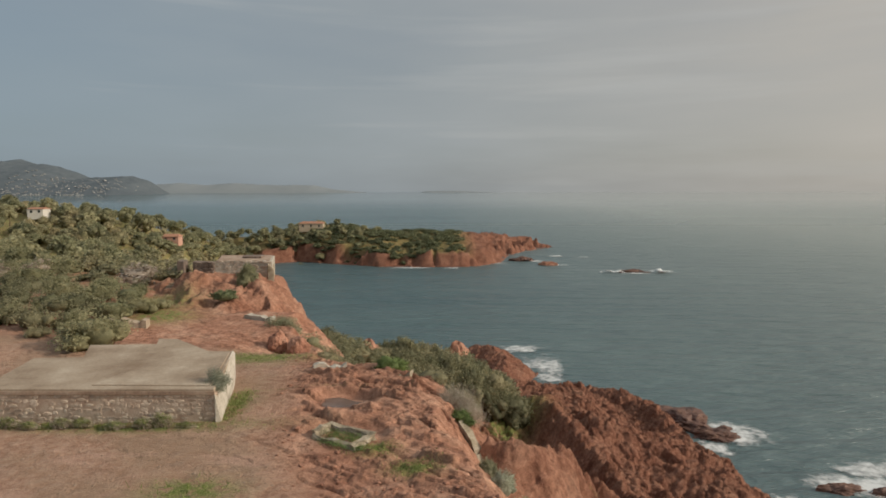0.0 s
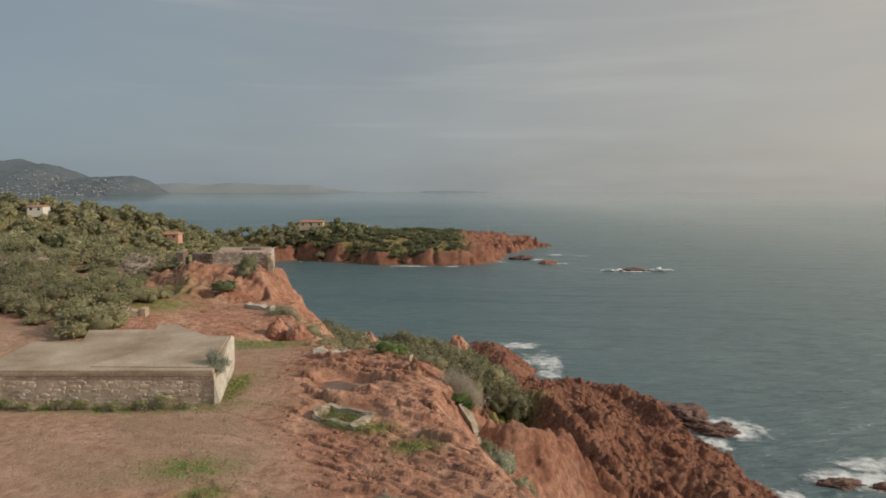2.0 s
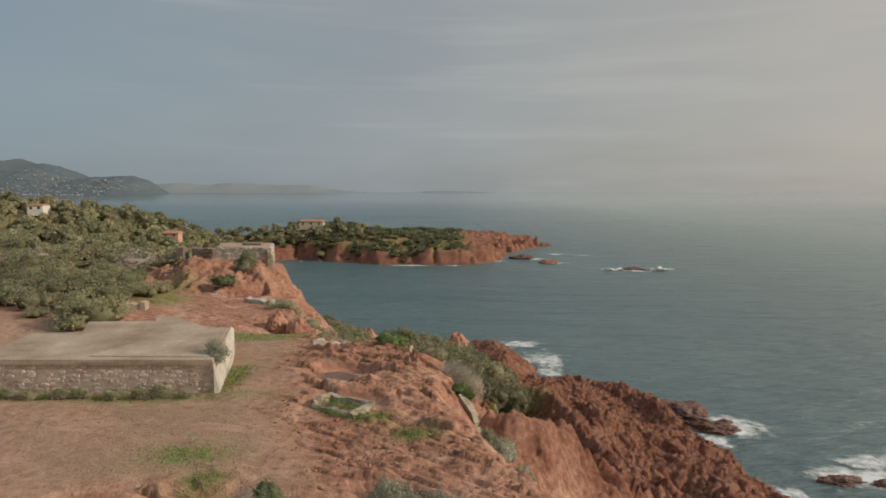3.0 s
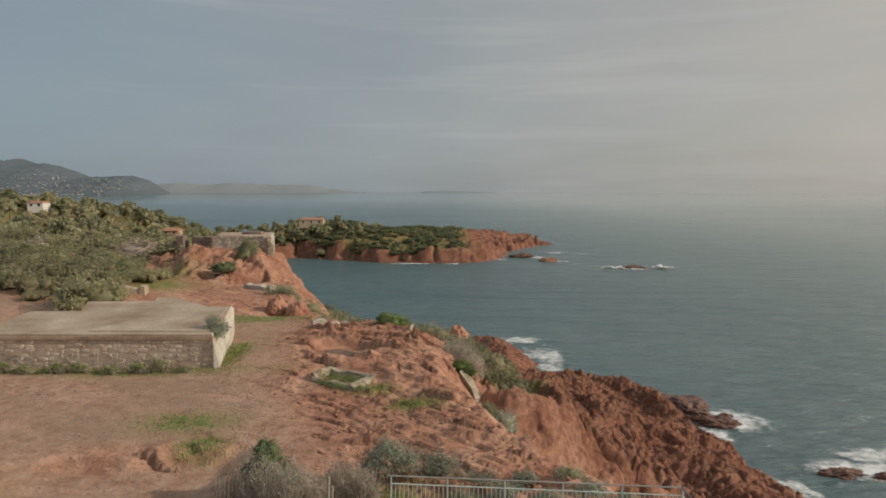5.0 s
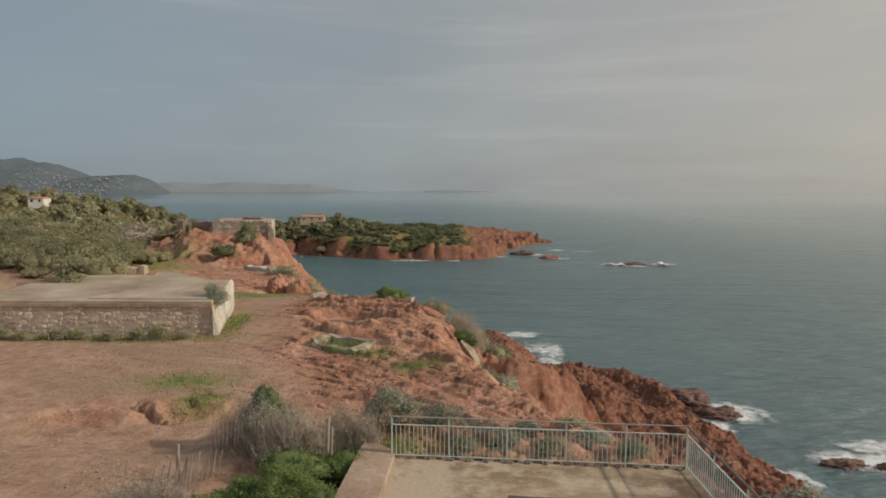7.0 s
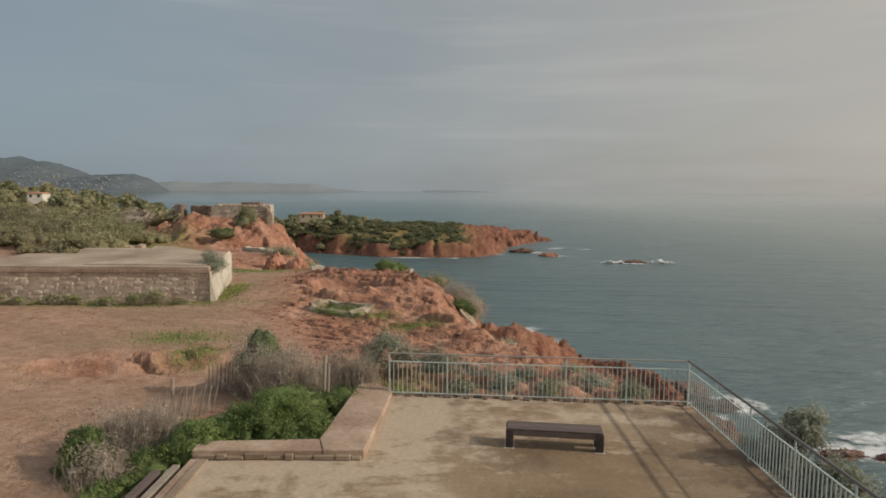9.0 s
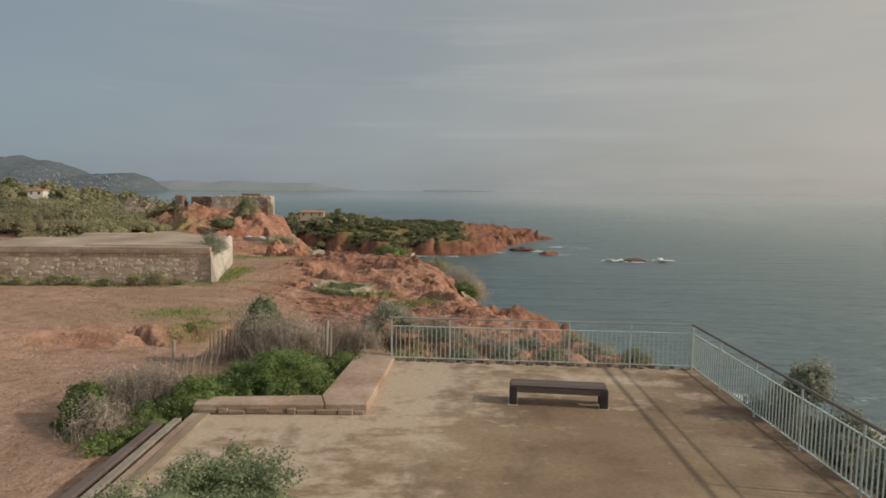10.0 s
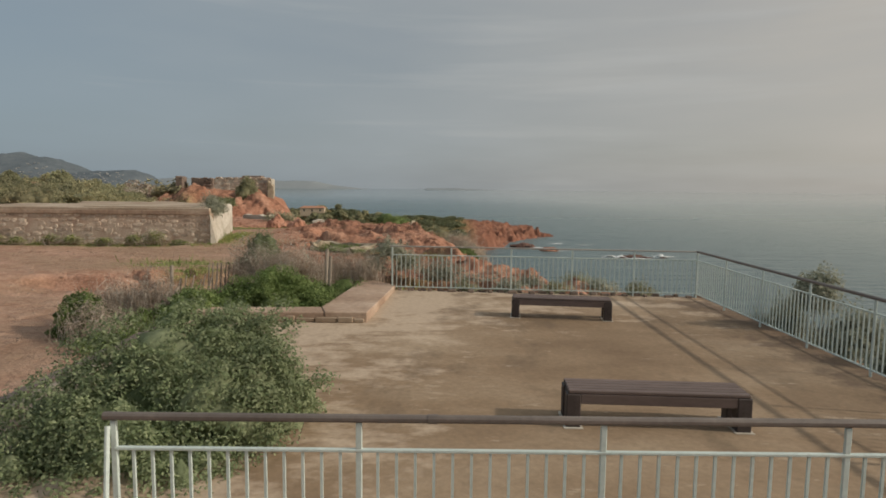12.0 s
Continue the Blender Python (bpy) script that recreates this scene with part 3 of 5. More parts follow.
def land_height(x, y, detail=True):
    """Height of the red headland over the sea at z = 0."""
    d_c, _ = line_dist(COAST, x, y, True)
    xw = x + (0.9 * fbm(x / 2.6, y / 2.6, 3, 55) if detail else 0)
    yw = y + (0.9 * fbm(x / 2.6, y / 2.6, 3, 56) if detail else 0)
    d_u, _ = line_dist(UPPER, xw, yw, True)
    on_land, up = inside(COAST, x, y), inside(UPPER, xw, yw)
    d_c = np.where(on_land, d_c, 0)
    t = np.where(up, 0, d_u / (d_u + d_c + 1e-6))
    top = 34.7 + 0.0 * x
    top = top + 0.7 * np.exp(-((x + 3.5) ** 2 / 60 + (y - 34) ** 2 / 30))
    top = top + 1.0 * sstep(-18, -34, x) * sstep(30, 50, y)
    d_f = np.hypot((x + 21.5) / 6.5, (y - 68) / 8.0)
    top = top + 1.2 * sstep(1.45, 0.75, d_f)
    top = top + 0.95 * sstep(1.3, 0.3, np.hypot((x + 23.2) / 6.2, (y - 65.6) / 7.5))
    deep = sstep(64, 170, y + 0.25 * np.minimum(x + 20, 0)) * sstep(-10, -28, x)
    top = top - 18.0 * deep
    top = top + 17.0 * np.exp(-((x + 200) ** 2 / 90 ** 2 + (y - 300) ** 2 / 70 ** 2)) * sstep(-20, -60, x)
    top = top - 10.0 * deep * sstep(240, 380, y) * sstep(-190, -110, x)
    top = top - 0.9 * np.exp(-((x + 11.5) ** 2 / 7 + (y - 45.5) ** 2 / 7))
    top = top - 2.6 * sstep(-18.6, -14.2, x) * sstep(56, 62, y) * sstep(84, 76, y)
    z = top * (1 - t)
    z = z - 4.6 * sstep(0, 6, d_u) * (1 - up) * sstep(33, 24, y) * sstep(-5, 2, x)
    z = crest(z, CRAG, 0.6, x, y)
    z = crest(z, CRAG_NEAR, 0.5, x, y)
    z = carve(z, RAVINE, 1.3, x, y)
    z = crest(z, SCRUB, 0.7, x, y)
    z = carve(z, GULLY, 1.35, x, y)
    d_s, at_s = line_dist([p[:2] for p in SPINE], x, y)
    landward = sstep(0.3, -0.3, y - np.interp(x, [p[0] for p in SPINE], [p[1] for p in SPINE]))
    ledge = 0.3 * np.round(d_s / 0.5 + 1.2 * vnoise(x / 1.3, y / 1.3, 47)) if detail else 0.0
    rib = 0.40 * (vnoise(at_s * 1.9 + d_s * 0.9, d_s * 2.1, 48) - 0.5) + 0.26 * (vnoise(at_s * 4.0 + d_s * 2.0, d_s * 4.5, 49) - 0.5) if detail else 0.0
    if detail:
        d_s = np.maximum(d_s + 0.10 * (vnoise(at_s * 6.0, z / 1.5, 57) - 0.5) * sstep(0.1, 0.6, d_s) + 0.06 * (vnoise(at_s * 15.0, z, 58) - 0.5) * sstep(0.1, 0.5, d_s), 0)
    z = np.maximum(z, np.interp(at_s, range(len(SPINE)), [p[2] for p in SPINE]) + rib - landward * 1.7 * np.maximum(d_s - 0.15, 0) - (1 - landward) * (1.1 * np.minimum(d_s, 1.5) + 3.0 * np.maximum(d_s - 1.5, 0) + ledge))
    z = z * sstep(-0.2, 3.5, d_c) + 1.3 * sstep(0, 2, d_c) * sstep(12, 3, z)
    # the headland of low rock beside the surf
    z = z + 0.6 * np.exp(-((x - 16) ** 2 / 90 + (y - 161) ** 2 / 120))
    if detail:
        slope_near = sstep(35, 29, y) * sstep(8.5, 5.5, x) * sstep(0.01, 0.05, t)
        wild = sstep(0.02, 0.14, t) * sstep(4, 14, y) * sstep(-30, -8, x) * (1 - 0.45 * sstep(118, 140, y))
        fortside = sstep(1.75, 1.1, d_f) * np.maximum(sstep(66.0, 65.0, y), sstep(-18.4, -17.4, x)) * sstep(74, 70, y)
        wx, wy = x + 1.2 * fbm(x / 3, y / 3, 2, 61), y + 1.2 * fbm(x / 3, y / 3, 2, 62)
        j1, v1, o1 = cells(wx / 3.0, wy / 4.2, 70)
        j2, v2, o2 = cells(wx / 1.3, wy / 1.7, 74)
        j3, v3, o3 = cells(wx / 0.62, wy / 0.75, 77)
        crag = 1.6 * (ridged(x / 10, y / 13, 3, 3) - 0.5) + 0.8 * (v1 - 0.5) - 0.5 * o1 + 0.45 * (v2 - 0.5) - 0.45 * o2 + 0.28 * (v3 - 0.5) - 0.28 * o3 - 0.5 * sstep(0.12, 0.0, j1) - 0.30 * sstep(0.12, 0.0, j2) - 0.12 * sstep(0.15, 0.0, j3)
        smoother = sstep(0.9, 3.5, line_dist([p[:2] for p in SPINE[:3]], x, y)[0])
        d_k, _ = line_dist([p[:2] for p in SCRUB], x, y)
        z = z + wild * crag * (0.5 + 0.5 * smoother) * (1 - 0.85 * slope_near) * (1 - 0.85 * np.exp(-(d_k / 5.0) ** 2))
        k1, u1, q1 = cells((wx * 0.8 + wy * 0.6) / 2.0, (wy * 0.8 - wx * 0.6) / 3.6, 81)
        k2, u2, q2 = cells((wx * 0.7 + wy * 0.7) / 0.8, (wy * 0.7 - wx * 0.7) / 1.6, 84)
        z = z + fortside * (0.8 * (u1 - 0.5) - 0.35 * q1 + 0.22 * (u2 - 0.5) - 0.12 * q2 - 0.35 * sstep(0.10, 0.0, k1) + 1.0 * (ridged((x - 0.3 * y) / 1.9, y / 4.5, 3, 5) - 0.5) - 0.25 * sstep(0.1, 0.0, k2))
        dirt = inside(DIRT, x, y)
        d_d, _ = line_dist(DIRT, x, y, True)
        rocky = np.where(dirt, 0.12, np.clip(d_d / 2.0, 0.12, 1)) * sstep(-42, -25, x)
        rocky = rocky * (1 - 0.6 * sstep(43, 46, y) * sstep(-10, -13, x)) * (1 - 0.55 * slope_near) * sstep(5, 13, y)
        rocky = np.maximum(rocky, 0.8 * np.exp(-((x + 9.8) / 2.6) ** 2 - ((y - 19.8 - 0.12 * (x + 9)) / 0.7) ** 2))
        u, v = x * 0.8 - y * 0.6, x * 0.6 + y * 0.8
        warp = 1.6 * fbm(x / 5, y / 5, 3, 41)
        patch = vnoise(u / 3.2, v / 2.4, 23) * 0.6 + vnoise(u / 1.1, v / 0.9, 24) * 0.4
        broken = sstep(0.50, 0.56, patch)
        n1, b1, o1 = cells(u / 1.25 + 0.5 * warp, v / 0.62, 91)
        n2, b2, o2 = cells(u / 0.55, v / 0.30 + warp, 95)
        n3, b3, o3 = cells(u / 0.9 + 3, v / 0.36 + 0.7 * warp, 99)
        rough = 0.20 * (b1 - 0.6) - 0.22 * o1 + 0.16 * (b2 - 0.5) - 0.22 * o2 - 0.24 * sstep(0.08, 0.0, n1) - 0.10 * sstep(0.10, 0.0, n2)
        q = (0.45 * x + 0.9 * y) / 1.7 + 0.35 * fbm(x / 2.2, y / 2.2, 3, 141)
        q2 = (0.30 * x + 0.95 * y) / 0.75 + 0.5 * fbm(x / 1.3, y / 1.3, 3, 142)
        lay1 = sstep(0.56, 0.68, vnoise((0.9 * x - 0.45 * y) / 1.9, np.floor(q) * 3.7, 143))
        lay2 = sstep(0.58, 0.68, vnoise((0.9 * x - 0.45 * y) / 0.9, np.floor(q2) * 5.3, 144))
        strata = 0.24 * lay1 * ((1 - q % 1) ** 2) + 0.15 * lay2 * ((1 - q2 % 1) ** 2)
        crack = 0.45 * lay1 * sstep(0.88, 0.97, q % 1) + 0.20 * lay2 * sstep(0.80, 0.95, q2 % 1)
        z = z + rocky * (strata - crack)
        z = z + rocky * (0.32 * rough * broken + (0.10 * (b3 - 0.5) - 0.09 * o3 - 0.05 * sstep(0.06, 0, n3)) * (1 - broken) + 0.30 * fbm(x / 4, y / 4, 3, 43) + 0.08 * (ridged(u / 1.6, v / 0.7, 3, 31) - 0.5))
        z = z + 0.05 * fbm(x / 0.8, y / 0.8, 3, 51)
    ys = y - 0.12 * (x + 9) + 0.5 * (vnoise(x / 1.1, y / 1.1, 171) - 0.5) + 0.2 * (vnoise(x / 0.35, y / 0.35, 172) - 0.5)
    z = z - 0.40 * sstep(19.9, 19.3, ys) * sstep(15.0, 18.0, y) * sstep(-14, -12, x) * sstep(-6.2, -7.4, x)
    # level ground in the basin and under the puddle
    d_b = np.hypot((x + 4.55) / 2.0, (y - 27.15) / 1.6)
    z = z + (34.72 - z) * sstep(1.25, 0.8, d_b)
    d_p = np.hypot((x + 5.3) / 1.7, (y - 31.6) / 1.1)
    z = z + (34.80 - z) * sstep(1.2, 0.75, d_p)
    keep = sstep(-0.4, 0.8, np.maximum.reduce([-4.9 - x, x - 6.3, y - 15.2, 1.0 - y]))
    z = np.where(y < 16, z * keep + np.minimum(z, 34.3) * (1 - keep), z)
    return np.where(on_land, z, -4.0)


def graded(a, b, step, ends):
    xs = list(np.arange(a, b + 1e-6, step))
    s = step
    while xs[-1] < ends[1]:
        s = min(s * 1.12, 7.0)
        xs.append(xs[-1] + s)
    s = step
    while xs[0] > ends[0]:
        s = min(s * 1.12, 7.0)
        xs.insert(0, xs[0] - s)
    return np.array(xs)


def sheet(name, xs, ys, z, material, cut=-2.0, smooth=False):
    nx, ny = len(xs), len(ys)
    gx, gy = np.meshgrid(xs, ys)
    v = np.column_stack([gx.ravel(), gy.ravel(), z.ravel()])
    i = (np.arange(ny - 1)[:, None] * nx + np.arange(nx - 1)[None, :]).ravel()
    f = np.column_stack([i, i + 1, i + nx + 1, i + nx])
    f = f[(z.ravel()[f] > cut).any(axis=1)]
    return numpy_mesh(name, v, f, material, smooth)


def put_attr(me, name, values):
    me.attributes.new(name, "FLOAT", "POINT").data.foreach_set("value", np.ascontiguousarray(values, np.float32).ravel())


gxs = np.concatenate([graded(-30, -10.2, 0.2, (-430, -30)), graded(-10, 6, 0.09, (-10, 6)), graded(6.2, 46, 0.22, (6.2, 78))])
gys = np.concatenate([graded(10, 15.8, 0.3, (-60, 10)), graded(16, 38, 0.09, (16, 38)), graded(38.15, 48, 0.14, (38.15, 48)), graded(48.2, 72, 0.2, (48.2, 72)), graded(72.25, 116, 0.25, (72.25, 116)), graded(116.4, 170, 0.4, (116.4, 440))])
GX, GY = np.meshgrid(gxs, gys)
GZ = land_height(GX, GY)
ground_mesh = sheet("ground", gxs, gys, GZ, GROUND)
in_dirt = inside(DIRT, GX, GY)
d_dirt, _ = line_dist(DIRT, GX, GY, True)
soil = np.where(in_dirt, np.clip(0.5 + d_dirt / 2.5, 0, 1), np.clip(0.5 - d_dirt / 2.5, 0, 0.5)) * sstep(70, 50, GY)
GRASS = [(-12.2, 41, 3.2, 1.6), (-11.0, 31.2, 0.9, 1.6), (-1.2, 24.2, 1.0, 0.7), (-9.5, 22.3, 1.6, 0.9), (3.2, 34.6, 0.9, 0.8), (-15, 28.6, 5.5, 0.7), (-3.0, 26.0, 0.9, 0.6),
         (-1.6, 16.6, 1.4, 1.0), (-24.5, 53, 2.5, 3.0), (-20, 33, 30, 0.01), (-8.2, 20.2, 0.8, 0.7), (10.5, 92, 4.5, 4.0), (8.5, 86, 3.0, 4.0), (-27, 58, 3, 3)]
grass = np.zeros(GX.shape)
for cx, cy, rx, ry in GRASS:
    grass = np.maximum(grass, np.exp(-((GX - cx) / rx) ** 2 - ((GY - cy) / ry) ** 2))
grass = np.maximum(grass, (0.25 + 0.5 * sstep(95, 125, GY)) * sstep(58, 75, GY) * sstep(-22, -34, GX))
soil = soil * (1 - np.exp(-((GX + 9.8) / 2.8) ** 2 - ((GY - 19.8 - 0.12 * (GX + 9)) / 0.9) ** 2))
put_attr(ground_mesh, "soil", soil)
put_attr(ground_mesh, "grass", grass)
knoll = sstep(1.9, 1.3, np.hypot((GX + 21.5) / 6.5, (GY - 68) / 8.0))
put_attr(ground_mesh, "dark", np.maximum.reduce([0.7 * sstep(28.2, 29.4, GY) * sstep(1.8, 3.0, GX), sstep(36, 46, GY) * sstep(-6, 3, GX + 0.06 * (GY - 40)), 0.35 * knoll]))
tagged(new("ground", ground_mesh), "bare red rock headland with dusty soil and grass tufts", "ground", kind="structure")


def ground_at(x, y):
    return float(land_height(np.array([float(x)]), np.array([float(y)]))[0])


# ---------------------------------------------------------------- the cape across the cove
CAPE = [(-175, 385), (-112, 380), (-92, 392), (-64, 378), (-40, 367), (-1, 364), (20, 368), (37, 388), (46, 430), (62, 462), (88, 492), (84, 508), (60, 520), (10, 515), (-60, 490), (-120, 460), (-200, 440)]


def cape_height(x, y):
    d, _ = line_dist(CAPE, x, y, True)
    on = inside(CAPE, x, y)
    d = np.where(on, d, 0)
    d = np.maximum(d - 9.0 * np.maximum(ridged(x / 10, y / 12, 2, 18) - 0.35, 0), 0)
    top = 7.6 + 6.0 * sstep(4, 42, d) + 7.0 * np.exp(-((x + 85) ** 2 / 42 ** 2 + (y - 425) ** 2 / 34 ** 2))
    top = top - 3.5 * sstep(20, 60, x) + 2.0 * (vnoise(x / 22, y / 22, 4) - 0.5) * 2
    top = top - 6.0 * sstep(-95, -120, x) * sstep(20, 0, d)
    z = top * sstep(-1.0, 5.0 + 4 * vnoise(x / 12, y / 12, 6), d)
    z = z + sstep(0, 3, d) * ((3.4 + 5.0 * sstep(15, 45, x)) * (ridged(x / 11, y / 11, 3, 14) - 0.5) * sstep(26, 6, d) + (1.2 + 2.6 * sstep(0, 30, x)) * (ridged(x / 4.5, y / 4.5, 2, 15) - 0.5))
    return np.where(on, z, -4.0)


cxs, cys = np.arange(-200, 95, 1.3), np.arange(358, 525, 1.5)
CX, CY = np.meshgrid(cxs, cys)
CZ = cape_height(CX, CY)
cape_mesh = sheet("cape", cxs, cys, CZ, GROUND)
put_attr(cape_mesh, "soil", np.zeros(CX.shape))
d_cape, _ = line_dist(CAPE, CX, CY, True)
put_attr(cape_mesh, "grass", 0.55 * sstep(5, 11, d_cape) * sstep(25, 5, CX))
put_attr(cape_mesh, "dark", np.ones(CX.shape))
tagged(new("cape", cape_mesh), "low red rock cape with scrub on top across the cove", "headland", kind="structure")

# ---------------------------------------------------------------- the sea
sea_x = np.concatenate([np.linspace(-9000, -700, 12), np.arange(-600, 700, 25.0), np.linspace(800, 9000, 12)])
sea_y = np.concatenate([np.array([-300, -100]), np.arange(0, 700, 25.0), np.linspace(800, 1500, 6), np.linspace(1700, 4920, 16)])
SX, SY = np.meshgrid(sea_x, sea_y)
# the last sea miles lift towards the eye level, as the horizon does
SZ = 27.0 * sstep(1500, 5400, SY)
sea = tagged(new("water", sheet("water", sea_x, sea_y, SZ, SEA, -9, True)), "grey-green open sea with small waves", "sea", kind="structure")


def foam_patch(cx, cy, rx, ry, seed, fill=0.5, lift=0.2):
    """A ragged film of foam on the water that thins out to its edge."""
    n = 30
    xs, ys = np.linspace(cx - rx, cx + rx, n), np.linspace(cy - ry, cy + ry, n)
    X, Y = np.meshgrid(xs, ys)
    e = np.hypot((X - cx) / rx, (Y - cy) / ry) + 0.35 * fbm(X / (rx * 0.4), Y / (ry * 0.4), 3, seed)
    fall = sstep(1.0, 0.15, e) * (0.55 + fill)
    m = sheet("sea_foam", xs, ys, 0.10 + lift * vnoise(X / 2, Y / 2, seed) * fall, FOAM, -9.0, True)
    put_attr(m, "fall", fall)
    return m


def add_foam(cx, cy, rx, ry, seed, fill=0.5, lift=0.2):
    xs_ob = new("sea_foam", foam_patch(cx, cy, rx, ry, seed, fill, lift))
    return tagged(xs_ob, "white broken surf foam on the sea", "foam", kind="stuff")


# ---------------------------------------------------------------- far land
def hill_range(name, crest, depth, material, label, y0, base):
    xs = np.linspace(crest[0][0], crest[-1][0], 160)
    h = np.interp(xs, [c[0] for c in crest], [c[1] for c in crest])
    h = np.maximum(h + (fbm(xs / 60, xs * 0, 4, 3)) * 0.02 * np.max(h), 0)
    ks = np.linspace(0, 1, 14)
    Z = base + h[None, :] * np.sin(ks * math.pi / 2)[:, None] ** 0.9 * (1 + 0.06 * fbm(xs[None, :] / 90, ks[:, None] * 9, 3, 8))
    v = np.column_stack([np.tile(xs, 14), np.repeat(y0 + depth * ks, 160), Z.ravel()])
    i = (np.arange(13)[:, None] * 160 + np.arange(159)[None, :]).ravel()
    f = np.column_stack([i, i + 1, i + 161, i + 160])
    return tagged(new(name, numpy_mesh(name, v, f, material, True)), label, "hills", kind="structure")


HILL_CREST = [(-3300, 175), (-2864, 205), (-2700, 232), (-2590, 203), (-2462, 188), (-2261, 112), (-2115, 120), (-1987, 124), (-1875, 90), (-1780, 30), (-1725, 0)]
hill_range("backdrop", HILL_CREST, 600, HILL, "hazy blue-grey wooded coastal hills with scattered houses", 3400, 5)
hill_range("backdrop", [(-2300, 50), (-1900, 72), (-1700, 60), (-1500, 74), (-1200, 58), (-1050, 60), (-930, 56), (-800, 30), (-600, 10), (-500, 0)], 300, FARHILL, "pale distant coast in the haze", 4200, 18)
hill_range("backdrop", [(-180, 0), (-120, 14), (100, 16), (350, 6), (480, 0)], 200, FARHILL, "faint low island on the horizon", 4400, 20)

# ---------------------------------------------------------------- the terrace
FLOOR = 35.02
terrace = empty("terrace", (0, 0, 0), "weathered concrete lookout terrace with low kerbs", "terrace", kind="structure")
part("slab", prism([(-4.62, 2.6), (6.02, 2.6), (5.98, 14.62), (-1.28, 15.2), (-1.52, 11.48), (-4.62, 11.38)], 30.5, FLOOR, 0.02), FLOORING, terrace)
part("ledge", prism([(-2.28, 11.44), (-1.50, 11.46), (-1.26, 15.25), (-2.12, 16.1), (-2.45, 12.0)], 34.0, [35.215, 35.21, 35.13, 35.15, 35.20], 0.015), LEDGE, terrace)
part("ledge", prism([(-4.75, 11.42), (-2.29, 11.45), (-2.46, 12.0), (-4.75, 11.85)], 34.0, 35.20, 0.015), LEDGE, terrace)
# rough facing stones along the ledge
x0, k = -4.66, 0
while x0 < -1.62:
    w = 0.16 + 0.26 * abs(math.sin(k * 2.3 + 1))
    w = min(w, -1.54 - x0)
    part("stone", box(x0, x0 + w - 0.012, 11.40 - 0.012 * (k % 3), 11.5, FLOOR, FLOOR + 0.095 + 0.03 * math.sin(k * 2.7), 0.015), CONCRETE, terrace)
    x0, k = x0 + w, k + 1
# the side wall with its channel of dark boards
part("kerb", prism([(-4.60, 4.0), (-4.42, 4.0), (-4.40, 11.36), (-4.60, 11.36)], 33.5, FLOOR + 0.04, 0.015), CONCRETE, terrace)
for i, (w, h) in enumerate(((0.16, 0.02), (0.10, -0.09), (0.14, 0.0), (0.10, -0.11), (0.16, -0.02))):
    x1 = -4.62 - 0.135 * i
    part("board", prism([(x1 - w, 4.0), (x1, 4.0), (x1 + 0.02, 11.4 - 0.10 * i), (x1 - w + 0.02, 11.4 - 0.10 * i)], 33.6, FLOOR + h, 0.008), (LEDGE, DARKWOOD, GREYWOOD, DARKWOOD, DARKWOOD)[i], terrace)
# small broken stones under the far rail
for i in range(30):
    k = i / 29
    px, py = -1.2 + 7.0 * k, 15.06 - 0.60 * k + 0.05 * math.sin(i * 3.3)
    part("stone", box(px, px + 0.10 + 0.05 * (i % 3), py, py + 0.10, FLOOR - 0.05, FLOOR + 0.05 + 0.02 * (i % 2), 0.02), OLDSTONE, terrace)


# ---------------------------------------------------------------- railings
BALUSTER = {}


def shared(key, make, material):
    if key not in BALUSTER:
        bm = make()
        me = bpy.data.meshes.new(key)
        bm.to_mesh(me)
        bm.free()
        me.materials.append(material)
        BALUSTER[key] = me
    return BALUSTER[key]


def railing(a, b, spans, label, grip=None, thick=0.027):
    """Metal railing from a to b on the plan: posts, handrail, two flat rails and balusters."""
    a, b = Vector((*a, FLOOR)), Vector((*b, FLOOR))
    run = (b - a).length
    top = empty("railing", (a.x, a.y, a.z), label, "railing", "terrace railings")
    top.matrix_basis = pose(a.x, a.y, a.z, 0, 0, math.degrees(math.atan2(b.y - a.y, b.x - a.x)))
    for i in range(spans + 1):
        p = new("post", shared("post", lambda: box(-0.019, 0.019, -0.012, 0.012, -0.02, 1.05, 0.004), PAINT))
        p.parent, p.location = top, (run * i / spans, 0, 0)
    part("handrail", rod((-0.06, 0, 1.078), (run + 0.06, 0, 1.078), thick, sides=10), grip or HANDRAIL, top, "bleached handrail" if grip else "brown tubular handrail")
    part("upper_rail", box(0, run, -0.016, 0.016, 0.865, 0.885, 0.004), PAINT, top)
    part("lower_rail", box(0, run, -0.016, 0.016, 0.085, 0.105, 0.004), PAINT, top)
    per = round(run / spans / 0.112)
    for i in range(spans):
        for j in range(1, per):
            k = new("baluster", shared("baluster", lambda: box(-0.0085, 0.0085, -0.0085, 0.0085, 0.09, 0.875), PAINT))
            k.parent, k.location = top, (run / spans * (i + j / per), 0, 0)
    return top


railing((-1.34, 15.10), (5.80, 14.50), 5, "pale green painted railing at the far terrace edge", PALERAIL, 0.018)
railing((5.80, 14.50), (5.66, 3.86), 7, "pale green painted railing above the cliff edge")
near_rail = railing((-2.11, 3.88), (5.42, 3.90), 5, "pale green painted railing with worn brown handrail")
part("sleeve", rod((1.93, 0, 1.078), (1.99, 0, 1.078), 0.031, sides=10), HANDRAIL, near_rail)
part("brace", rod((-0.03, -0.02, 1.02), (0.06, -0.30, 0.0), 0.016), PAINT, near_rail)


